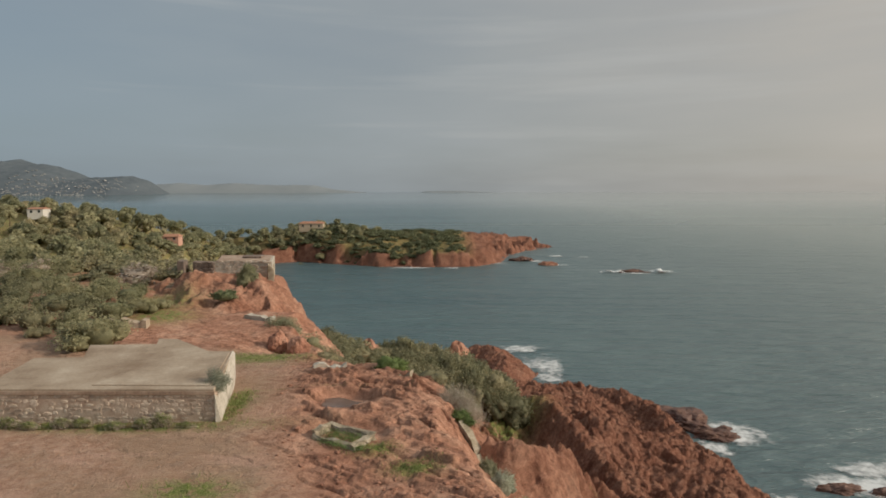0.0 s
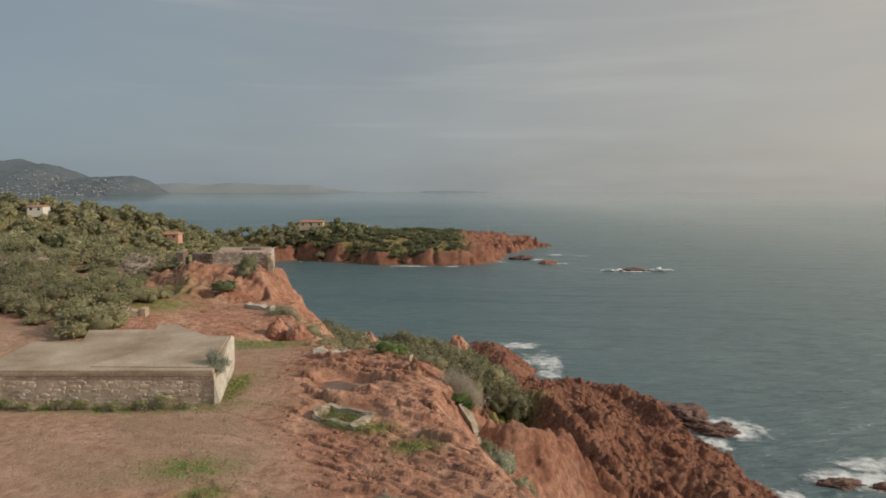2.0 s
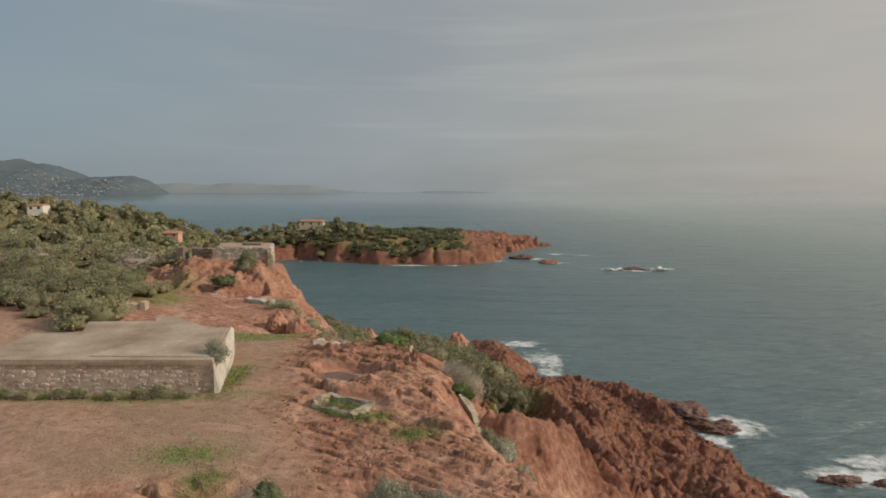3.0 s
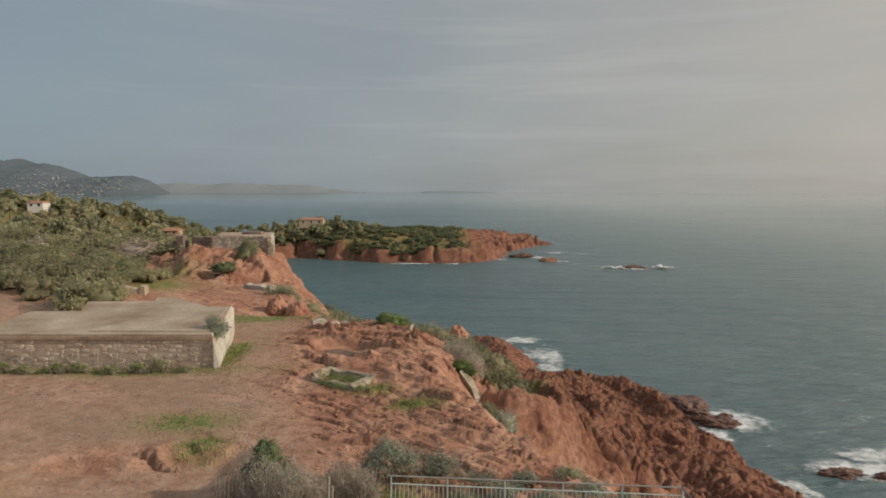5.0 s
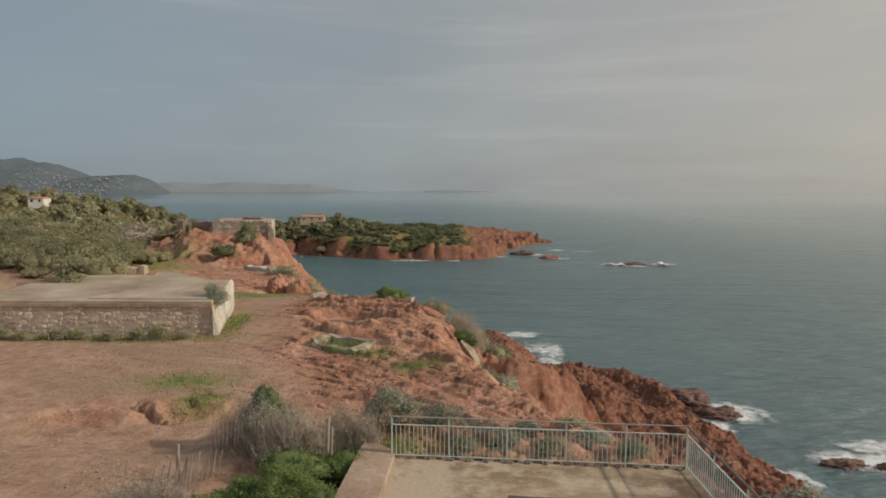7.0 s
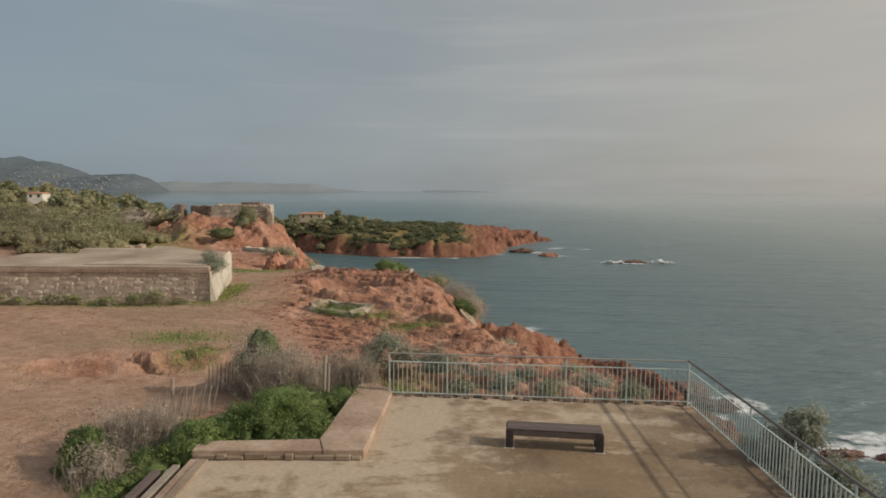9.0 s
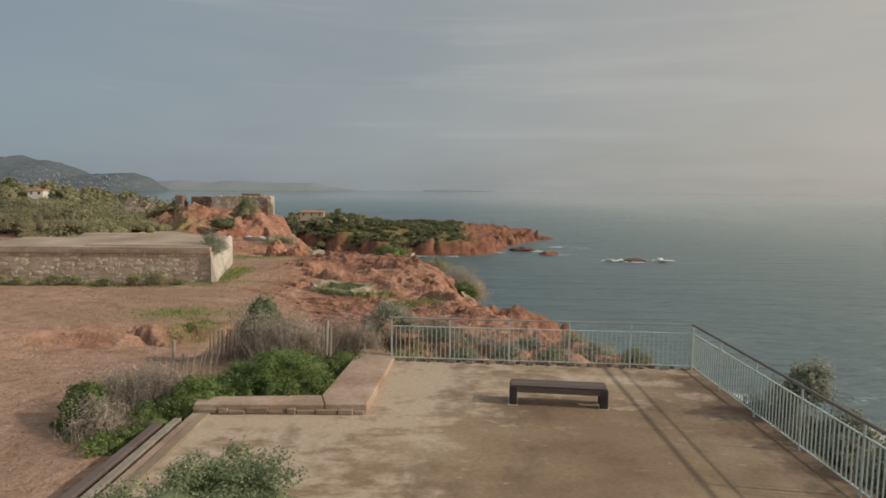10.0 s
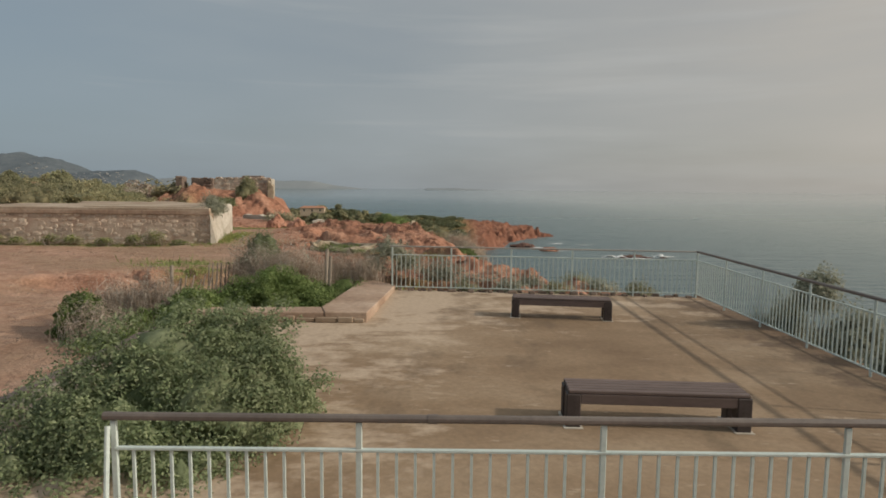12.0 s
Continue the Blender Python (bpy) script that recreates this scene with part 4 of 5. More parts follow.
# ---------------------------------------------------------------- benches
def bench(x, y, turn):
    """Dark slatted bench: box legs, side boards, five seat boards; origin at the middle on the floor."""
    top = empty("bench", (x, y, FLOOR), "dark brown wooden slatted bench without backrest", "bench", "terrace benches")
    for i in range(5):
        y0 = -0.21 + i * 0.086
        part("seat_board", box(-0.93, 0.93, y0, y0 + 0.076, 0.365, 0.403, 0.008), DARKWOOD, top)
    for s in (-1, 1):
        part("side_board", box(-0.80, 0.80, s * 0.19 - 0.02, s * 0.19 + 0.02, 0.255, 0.362, 0.006), DARKWOOD, top)
    for s in (-1, 1):
        leg = part("leg", box(s * 0.875 - 0.075, s * 0.875 + 0.075, -0.215, -0.06, 0, 0.363, 0.01), BLACKWOOD, top)
        part("leg", box(s * 0.875 - 0.075, s * 0.875 + 0.075, 0.06, 0.215, 0, 0.363, 0.01), BLACKWOOD, top)
        part("cross_board", box(s * 0.875 - 0.055, s * 0.875 + 0.055, -0.06, 0.06, 0.27, 0.362, 0.006), BLACKWOOD, top)
        part("foot_pad", box(s * 0.875 - 0.10, s * 0.875 + 0.10, -0.25, 0.25, 0.0, 0.006), PLASTER, top, "pale mortar pad")
    top.matrix_basis = pose(x, y, FLOOR, 0, 0, turn)
    return top


bench(2.17, 6.66, -3.2)
bench(2.20, 12.12, -7.5)

# ---------------------------------------------------------------- the flat-roofed bunker
def stones_on(parent, x0, x1, y, z0, z1, size, seed, rows_h, proud=0.05, stone=None):
    """Irregular rubble stones bedded in thick mortar on a wall that faces the terrace."""
    r = random.Random(seed)
    z = z0
    n = 0
    while z < z1 - 0.05 and n < 300:
        h = min(rows_h * r.uniform(0.6, 1.35), z1 - z)
        x = x0 + r.uniform(0, 0.2)
        while x < x1 - 0.06:
            w = min(size * r.uniform(0.3, 1.7), x1 - x)
            if r.random() < 0.9:
                cz, hh = z + h * 0.5 + r.uniform(-0.3, 0.3) * h, h * r.uniform(0.38, 0.66)
                k = r.randrange(6, 9)
                a0 = r.uniform(0, 6.28)
                ring = [(0.5 * w * math.cos(a0 + 6.283 * i / k) * r.uniform(0.75, 1.1), hh * math.sin(a0 + 6.283 * i / k) * r.uniform(0.75, 1.1)) for i in range(k)]
                p = proud * r.uniform(0.4, 1.4)
                bm = bmesh.new()
                lo = [bm.verts.new((x + w / 2 + u, y + 0.04, min(max(cz + v, z0), z1))) for u, v in ring]
                hi = [bm.verts.new((x + w / 2 + u * 0.8, y - p, min(max(cz + v * 0.78, z0 + 0.01), z1 - 0.01))) for u, v in ring]
                for i in range(k):
                    bm.faces.new((lo[i], lo[(i + 1) % k], hi[(i + 1) % k], hi[i]))
                bm.faces.new(hi)
                bmesh.ops.recalc_face_normals(bm, faces=bm.faces[:])
                part("stone", bm, stone or STONE, parent)
                n += 1
            x += w * 0.97
        z += h


bunker = empty("bunker", (-16.5, 32, 34.7), "low flat-roofed concrete bunker with rubble stone front", "bunker")


def under(ob, parent):
    """Hang a part that was built at its world place under its thing."""
    ob.parent = parent
    ob.matrix_parent_inverse = Matrix.Translation(-Vector(parent.location)) if parent.parent is None else Matrix()
    return ob


def local(parent, name, bm, material, label=""):
    return under(part(name, bm, material, None, label), parent)


BUNKER_PLAN = [(-22.4, 29.05), (-11.02, 29.05), (-11.62, 32.1), (-12.45, 36.0), (-13.9, 36.0), (-17.0, 38.9), (-18.2, 38.9), (-17.7, 37.5), (-21.7, 37.3), (-20.6, 34.7), (-23.3, 34.5)]
wall = local(bunker, "front_wall", prism([(-22.4, 29.05), (-11.0, 29.05), (-11.04, 29.5), (-22.4, 29.5)], 34.2, 36.20), MORTAR)
local(bunker, "body", prism([(x, y + (0.46 if y < 29.1 else 0.0)) for x, y in BUNKER_PLAN], 34.0, 36.20), PLASTER)
local(bunker, "roof_slab", prism([(x, y - (0.06 if y < 29.1 else 0)) for x, y in BUNKER_PLAN], 36.21, [36.44 + (0.05 if y > 36.5 else 0) for x, y in BUNKER_PLAN], 0.025), PALE_CONCRETE, "pale weathered concrete roof")
local(bunker, "cornice", box(-22.4, -11.0, 28.975, 29.05, 36.13, 36.33, 0.02), LEDGE, "brown band along the front edge of the roof")
local(bunker, "roof_panel", prism([(-17.2, 29.5), (-11.35, 29.4), (-12.5, 35.5), (-15.2, 35.6)], 36.43, 36.50, 0.02), PALE_CONCRETE)
local(bunker, "buttress", prism([(-10.98, 28.9), (-10.72, 29.0), (-11.62, 33.5), (-12.35, 36.0), (-12.5, 36.0), (-11.7, 32.1)], 34.2, [36.2, 34.9, 35.6, 36.35, 36.5, 36.45], 0.02), PLASTER, "crumbling white plastered end wall")
stones_on(wall, -22.4, -11.0, 29.05, 34.72, 36.19, 0.36, 4, 0.21, 0.018)

# ---------------------------------------------------------------- the ruined fort on its knoll
fort = empty("fort", (-22, 68, 35.4), "ruined square stone gun platform on a red knoll", "ruin")
fort_wall = local(fort, "front_wall", prism([(-24.42, 65.8), (-18.35, 65.9), (-19.7, 72), (-25.9, 72)], 33.5, [38.25, 38.3, 38.3, 38.25], 0.03), PLASTER)
local(fort, "platform", prism([(-24.3, 66.15), (-18.7, 66.25), (-19.95, 71.9), (-25.8, 71.9)], 38.3, 38.36, 0.03), LEDGE)
local(fort, "buttress", prism([(-18.75, 65.62), (-18.1, 65.7), (-19.2, 70.0), (-19.5, 70.0)], 33.5, [38.2, 37.4, 37.6, 38.2], 0.04), RUBBLE)
dark_wall = local(fort, "side_wall", prism([(-26.7, 65.5), (-24.44, 65.6), (-24.44, 66.6), (-26.9, 66.8)], 34.0, [38.32, 38.25, 38.25, 38.3], 0.05), OLDSTONE, "dark broken stone side wall")
local(fort, "gate_post", prism([(-28.25, 65.2), (-27.5, 65.2), (-27.5, 66.4), (-28.25, 66.4)], 34.0, [38.45, 38.38, 38.4, 38.5], 0.06), OLDSTONE)
local(fort, "hatch", prism([(-22.3, 68.4), (-20.2, 68.4), (-20.3, 70.0), (-22.3, 70.0)], 38.36, 38.62, 0.05), OLDSTONE)
for i in range(5):
    local(fort, "step", box(-28.9, -26.6, 62.4 + i * 0.5, 62.95 + i * 0.5, 34.0, 35.4 + 0.2 * i, 0.03), PALE_CONCRETE)
stones_on(fort_wall, -24.35, -18.45, 65.84, 35.8, 38.42, 0.50, 9, 0.27, 0.07)
stones_on(dark_wall, -26.6, -24.5, 65.52, 35.8, 38.40, 0.55, 19, 0.30, 0.07, OLDSTONE)


# ---------------------------------------------------------------- low walls, basin, boulders
def rock_mesh(name, rx, ry, rz, seed, material, level=5, jag=0.42):
    bm = bmesh.new()
    bmesh.ops.create_icosphere(bm, subdivisions=level, radius=1.0)
    for v in bm.verts:
        n = v.co.normalized()
        a = noise.fractal(n * 1.5 + Vector((seed * 3.1, seed, 0)), 1.0, 2.0, 3)
        c = abs(noise.noise(n * 4.1 + Vector((seed, 7, 2))))
        e = noise.fractal(n * 7.0 + Vector((seed, seed * 2.0, 5)), 0.8, 2.1, 3)
        k = 1 + jag * 0.8 * a - jag * 0.35 * c + jag * 0.2 * e
        v.co = Vector((n.x * rx * k, n.y * ry * k, n.z * rz * k))
    me = bpy.data.meshes.new(name)
    bm.to_mesh(me)
    bm.free()
    me.materials.append(material)
    return me


def boulder(x, y, z, rx, ry, rz, seed, material, label, category="rock", name="boulder", jag=0.5):
    ob = new(name, rock_mesh(name, rx, ry, rz, seed, material, 5 if rx > 3 else 4, 0.42 if rx > 1.5 else jag))
    ob.location = (x, y, z)
    return tagged(ob, label, category)


boulder(-10.75, 45.0, 34.15, 0.85, 0.8, 1.05, 2, ROCK, "upright red boulder standing beside scrub", jag=0.22)
boulder(-12.5, 46.0, 34.2, 0.8, 0.9, 1.1, 5, ROCK, "red rock outcrop beside the gully", jag=0.3)

boulder(2.2, 98, 15.2, 3.0, 2.4, 5.4, 31, ROCK, "blunt red rock rising behind bushy pines")
boulder(-9.9, 80.5, 21.0, 2.6, 2.4, 4.6, 33, ROCK, "blunt red rock rising among bushy pines")



def low_wall(a, b, thick, rise, material, label, name="low_wall"):
    a, b = Vector(a), Vector(b)
    run = (b - a).length
    r = random.Random(int(abs(a.x * 100)))
    bm = bmesh.new()
    n = max(3, int(run / 0.3))
    rings = []
    for i in range(n + 1):
        spot = a.lerp(b, i / n)
        z0 = ground_at(spot.x, spot.y) - 0.6
        h = z0 + 0.6 + rise * r.uniform(0.6, 1.1)
        w = thick * r.uniform(0.8, 1.1) / 2
        x = run * i / n
        rings.append([bm.verts.new((x, -w, z0)), bm.verts.new((x, -w, h)), bm.verts.new((x, w, h + r.uniform(-.04, .04))), bm.verts.new((x, w, z0))])
    for p, q in zip(rings, rings[1:]):
        for k in range(4):
            bm.faces.new((p[k], q[k], q[(k + 1) % 4], p[(k + 1) % 4]))
    bm.faces.new(rings[0])
    bm.faces.new(rings[-1][::-1])
    bmesh.ops.recalc_face_normals(bm, faces=bm.faces[:])
    me = bpy.data.meshes.new(name)
    bm.to_mesh(me)
    bm.free()
    me.materials.append(material)
    ob = new(name, me)
    ob.matrix_basis = pose(a.x, a.y, 0, 0, 0, math.degrees(math.atan2(b.y - a.y, b.x - a.x)))
    return tagged(ob, label, "wall")


low_wall((0.95, 30.9), (1.75, 29.9), 0.45, 0.45, RUBBLE, "crumbled pale stone wall on the slope edge")
low_wall((1.8, 29.8), (2.7, 28.4), 0.4, 0.2, RUBBLE, "broken pale wall end on the slope")
low_wall((-2.5, 34.9), (-1.8, 34.6), 0.5, 0.55, RUBBLE, "pale broken concrete block on red rock")
low_wall((-7.8, 36.4), (-5.9, 37.0), 0.4, 0.3, PLASTER, "low pale wall remnant on red rock")
low_wall((-26.4, 48.3), (-23.6, 48.7), 0.9, 0.65, PALE_CONCRETE, "pale concrete block among the bushes")
low_wall((-23.5, 41.0), (-21.2, 41.6), 0.6, 0.4, STONE, "low rubble remnant behind the bunker")
low_wall((-17.4, 54.0), (-14.6, 52.4), 0.6, 0.4, PLASTER, "pale wall remnant over a dark hollow")

basin = empty("basin", (-4.6, 27.2, 34.9), "crumbling stone basin overgrown with grass", "basin")
basin.matrix_basis = pose(-4.55, 27.15, 34.85, 0, 0, -32)
for x0, x1, y0, y1, h in ((-1.35, 1.3, 0.5, 0.75, 0.24), (-1.35, -1.1, -0.65, 0.5, 0.26), (1.05, 1.32, -0.75, 0.5, 0.20), (-1.1, 1.05, -0.7, -0.48, 0.10)):
    bm = box(x0, x1, y0, y1, -0.4, h - 0.06)
    bmesh.ops.subdivide_edges(bm, edges=bm.edges[:], cuts=3, use_grid_fill=True)
    for v in bm.verts:
        v.co += Vector((noise.noise(v.co * 4), noise.noise(v.co * 4 + Vector((5, 0, 0))), noise.noise(v.co * 3 + Vector((0, 9, 0))))) * 0.16
    part("rim", bm, RUBBLE, basin)

# ---------------------------------------------------------------- plants
# weeds in the basin
weeds = part("undergrowth", leaf_mesh("undergrowth", [(-0.5, -0.05, 0.02, 0.8, 0.5, 0.16), (0.5, 0.0, 0.02, 0.7, 0.5, 0.18), (0.2, -0.85, -0.02, 1.1, 0.3, 0.16), (1.5, -0.6, 0.0, 0.4, 0.5, 0.12)], 3500, 0.035, LEAF_GREEN, 77, 0.3, 0.8, 0.9, 0.0, 0), None, basin)
def shrub(name, x, y, z, blobs, leaves, size, material, label, category="shrub", seed=1, twigs=30, twig_h=0.6, group="", slim=0.5, shell=0.35, gaps=0.25, twig_mat=None, core=3, clump=0.0, per=6.0, soft=0.8, core_size=0.80):
    top = empty(name, (x, y, z), label, category, group)
    part("foliage", leaf_mesh("foliage", blobs, leaves, size, material, seed, slim, shell, 0.4, gaps, core, core_size, 0.09, clump, per, soft), None, top)
    if twigs:
        w = max(b[3] for b in blobs)
        part("woody_base", twig_mesh("woody_base", (0, 0, -0.15), (w, w), twig_h, twigs, 0.012, twig_mat or BARK, seed + 1), None, top)
    return top


# the large mastic bush beside the near railing
shrub("mastic_bush", -2.7, 6.6, 34.6, [(0.0, 0.0, 0.72, 1.1, 0.9, 0.85), (-0.35, -0.8, 0.30, 1.0, 0.8, 0.75), (0.45, -0.3, 0.55, 0.75, 0.8, 0.7), (-1.0, -0.5, 0.25, 0.85, 0.8, 0.75), (-1.1, -1.2, 0.0, 0.7, 0.6, 0.65), (0.2, 0.4, 0.9, 0.65, 0.6, 0.6), (0.3, -1.1, 0.1, 0.7, 0.6, 0.6), (0.72, 0.05, 0.5, 0.6, 0.6, 0.6)],
      115000, 0.020, LEAF_MASTIC, "large dense grey-green bush beside the terrace railing", seed=11, twigs=60, twig_h=1.0, gaps=0.1, shell=0.5, clump=0.15, per=24, soft=1.0, core_size=0.74)
shrub("green_bush", -3.55, 12.75, 34.15, [(0.0, 0.0, 0.9, 0.75, 0.6, 0.65), (0.75, -0.1, 0.7, 0.65, 0.6, 0.55), (-0.7, 0.0, 0.7, 0.6, 0.6, 0.6), (0.2, 0.5, 0.7, 0.9, 0.6, 0.5), (-1.15, -0.15, 0.72, 0.6, 0.55, 0.5), (-0.1, 0.1, 1.05, 0.6, 0.5, 0.5)],
      38000, 0.023, LEAF_GREEN, "bright green bush growing behind the ledge", seed=12, twigs=40, clump=0.14, per=20, soft=1.2, shell=0.5, core_size=0.72)
shrub("green_bush", -5.0, 11.9, 34.5, [(0.0, 0.0, 0.45, 0.55, 0.5, 0.55), (-0.5, -0.4, 0.2, 0.5, 0.5, 0.4), (-0.9, -1.2, 0.05, 0.45, 0.6, 0.35)],
      14000, 0.024, LEAF_GREEN, "low bright green bush against the side wall", seed=13, twigs=25, clump=0.14, per=16, soft=1.2, shell=0.5, core_size=0.72)
shrub("green_bush", -6.95, 11.8, 34.15, [(0.0, 0.0, 0.6, 0.6, 0.55, 0.6), (0.3, -0.5, 0.3, 0.5, 0.5, 0.45)],
      16000, 0.024, LEAF_GREEN, "bright green bush at the edge of the dirt ground", seed=14, twigs=25, clump=0.14, per=16, soft=1.2, shell=0.5, core_size=0.72)


def dry_bush(x, y, z, w, d, h, count, seed, label="leafless grey-brown dry bush", leaves=0, leaf_mat=None):
    top = empty("dry_bush", (x, y, z), label, "shrub", "dry bushes")
    part("brushwood", twig_mesh("brushwood", (0, 0, -0.1), (w, d), h * 0.9, count // 2, 0.008, LEAF_DRY, seed, 0.7), None, top)
    part("twiggery", leaf_mesh("twiggery", [(0, 0, h * 0.45, w * 0.8, d * 0.8, h * 0.5), (w * 0.4, 0, h * 0.3, w * 0.6, d * 0.7, h * 0.4), (-w * 0.45, 0.1, h * 0.3, w * 0.6, d * 0.7, h * 0.42)], count * 7, 0.05, LEAF_DRY, seed, 0.14, 0.75, 1.0, 0.0, 0), None, top)
    if leaves:
        part("foliage", leaf_mesh("foliage", [(0, 0, h * 0.5, w * 0.8, d * 0.8, h * 0.5)], leaves, 0.035, leaf_mat or LEAF_GREY, seed, 0.4, 0.8, 0.4, 0.0, 0), None, top)
    return top


dry_bush(-5.9, 12.4, 34.3, 0.9, 0.7, 1.5, 1500, 21)
dry_bush(-6.3, 11.2, 34.2, 0.7, 0.6, 1.3, 900, 22)
dry_bush(-6.7, 12.6, 34.3, 0.7, 0.6, 1.4, 1000, 20)
dry_bush(-3.9, 15.6, 34.4, 1.0, 0.8, 1.8, 1600, 23, leaves=500)
dry_bush(-2.8, 16.3, 34.4, 0.7, 0.6, 1.6, 1300, 24)
dry_bush(-5.0, 16.4, 34.4, 0.8, 0.7, 1.7, 1100, 25, "grey-green half dry bush by the paling fence", 1200)
dry_bush(-2.1, 15.9, 34.4, 0.45, 0.4, 1.5, 800, 26)
dry_bush(0.6, 33.2, ground_at(0.6, 33.2), 1.3, 1.2, 1.7, 1500, 27, "brown dry bush on the cliff slope", 900)
dry_bush(1.4, 32.2, ground_at(1.4, 32.2), 0.9, 0.9, 1.4, 900, 28, "brown dry bush on the cliff slope", 500)
dry_bush(-7.6, 9.6, 34.3, 0.3, 0.3, 0.6, 120, 29, "small bare twiggy bush on dirt")
for i, (x, h) in enumerate(((-13.4, 0.75), (-14.3, 0.6), (-15.6, 0.45), (-17.2, 0.5), (-18.1, 0.6), (-19.6, 0.45), (-20.8, 0.55), (-12.2, 0.35))):
    dry_bush(x, 28.55 - 0.12 * (i % 3), 34.65, 0.55, 0.3, h, 260, 130 + i, "grey-green weeds at the foot of the bunker wall", 900, LEAF_GRASS)
shrub("grey_tuft", -5.05, 17.0, 34.6, [(0.0, 0.0, 1.1, 0.45, 0.45, 0.6), (-0.2, 0.1, 0.6, 0.6, 0.5, 0.5), (0.5, 0, 0.5, 0.5, 0.5, 0.5)], 6000, 0.03, LEAF_OLIVE, "tall grey-green bush beside the dirt ground", seed=31, twigs=80, twig_h=1.3, shell=0.6)
shrub("green_bush", -3.6, 14.6, 34.4, [(0.0, 0.0, 0.5, 0.9, 0.6, 0.5), (1.0, 0.3, 0.4, 0.7, 0.5, 0.45)], 5000, 0.032, LEAF_GREEN, "low bright green growth among dry twigs", seed=32, twigs=20)
shrub("olive_bush", -1.6, 17.4, 34.7, [(0.0, 0.0, 0.95, 0.6, 0.5, 0.5), (-0.45, 0.0, 0.55, 0.5, 0.45, 0.45), (0.45, 0.1, 0.6, 0.5, 0.45, 0.45)], 8000, 0.028, LEAF_GREY, "small grey-green olive-like bush beside the terrace", seed=33, twigs=50, twig_h=0.9, shell=0.7, gaps=0.4, core=0)
shrub("grey_bush", -0.15, 18.0, 33.9, [(0.0, 0.0, 0.9, 0.75, 0.6, 0.75), (0.7, 0.3, 0.4, 0.6, 0.6, 0.5)], 6500, 0.03, LEAF_GREY, "grey-green bush behind the far railing", seed=34, twigs=40, shell=0.7, core=0)
shrub("grey_bush", 1.1, 17.4, 33.8, [(0.0, 0.0, 0.7, 0.7, 0.6, 0.6), (0.7, 0.3, 0.4, 0.6, 0.6, 0.4)], 6500, 0.032, LEAF_GREY, "grey-green bush behind the far railing", seed=35, twigs=40, shell=0.7, core=0)
for i, (x, y, w) in enumerate(((0.5, 16.3, 0.45), (1.7, 16.6, 0.55), (2.9, 16.3, 0.5), (4.1, 16.8, 0.55), (5.0, 16.1, 0.45), (2.3, 17.5, 0.45), (3.7, 17.7, 0.45))):
    shrub("slope_bush", x, y, min(ground_at(x, y), 34.5) - 0.1, [(0, 0, 0.35, w * 0.9, w * 0.8, 0.42), (w * 0.6, 0.2, 0.2, w * 0.7, w * 0.6, 0.35), (-w * 0.5, -0.2, 0.25, w * 0.6, w * 0.6, 0.35)], 4000, 0.03, (LEAF_DRYGREEN, LEAF_GREY)[i % 2], "grey-green bush on the red slope below the terrace", seed=160 + i, group="slope bushes", twigs=35, gaps=0.4, shell=0.7, core=0)
for i, (x, y, w) in enumerate(((2.5, 25.6, 0.55), (3.2, 24.6, 0.5), (3.7, 26.2, 0.45), (2.0, 27.2, 0.4))):
    shrub("silver_bush", x, y, ground_at(x, y) - 0.1, [(0, 0, 0.45, w, w * 0.9, 0.55), (w * 0.6, 0.2, 0.3, w * 0.7, w * 0.6, 0.4)], 4000, 0.032, (LEAF_GREY, LEAF_DRYGREEN)[i % 2], "silvery grey bush on the red slope", seed=40 + i, group="silver bushes", twigs=20)
shrub("green_bush", 0.9, 31.4, ground_at(0.9, 31.4) - 0.1, [(0, 0, 0.3, 0.5, 0.5, 0.4), (0.4, -0.3, 0.15, 0.4, 0.4, 0.3)], 3500, 0.036, LEAF_GREEN, "small dark green bush above the broken wall", seed=46, twigs=15)
shrub("green_bush", -3.3, 36.6, 34.9, [(0, 0, 0.45, 0.95, 0.7, 0.6), (0.6, 0.2, 0.3, 0.6, 0.6, 0.5)], 5000, 0.036, LEAF_GREEN, "rounded green bush on the rocky crest", seed=47, twigs=20)
shrub("grey_bush", -11.35, 30.1, 36.1, [(0, 0, 0.5, 0.48, 0.6, 0.55), (0.3, -0.4, 0.1, 0.4, 0.4, 0.5), (0.3, 0.3, 0.2, 0.4, 0.5, 0.5)], 9000, 0.028, LEAF_GREY, "grey bush growing on the bunker corner", seed=48, twigs=40, shell=0.9, core=0)
shrub("green_bush", -20.1, 63.2, ground_at(-20.1, 63.2) - 0.4, [(0, 0, 1.1, 1.0, 0.6, 1.0), (-0.3, -0.5, 0.4, 0.9, 0.6, 0.8), (0.5, -0.2, 0.7, 0.7, 0.5, 0.7)], 5000, 0.07, LEAF_PINE, "dark green bush below the fort wall", seed=49, twigs=20)
shrub("green_bush", -20.9, 58.5, ground_at(-20.9, 58.5) - 0.1, [(0, 0, 0.4, 1.2, 0.8, 0.55)], 3500, 0.07, LEAF_OLIVE, "low green bush on red rock", seed=50, twigs=20)
shrub("grey_bush", -13.5, 51.0, ground_at(-13.5, 51.0) - 0.9, [(0, 0, 0.8, 1.4, 0.9, 0.8), (0.9, -0.4, 0.3, 1.0, 0.8, 0.7)], 5000, 0.06, LEAF_DRYGREEN, "grey brown scrub below the knoll", seed=51, twigs=90, twig_h=1.6, shell=0.7, core=0)
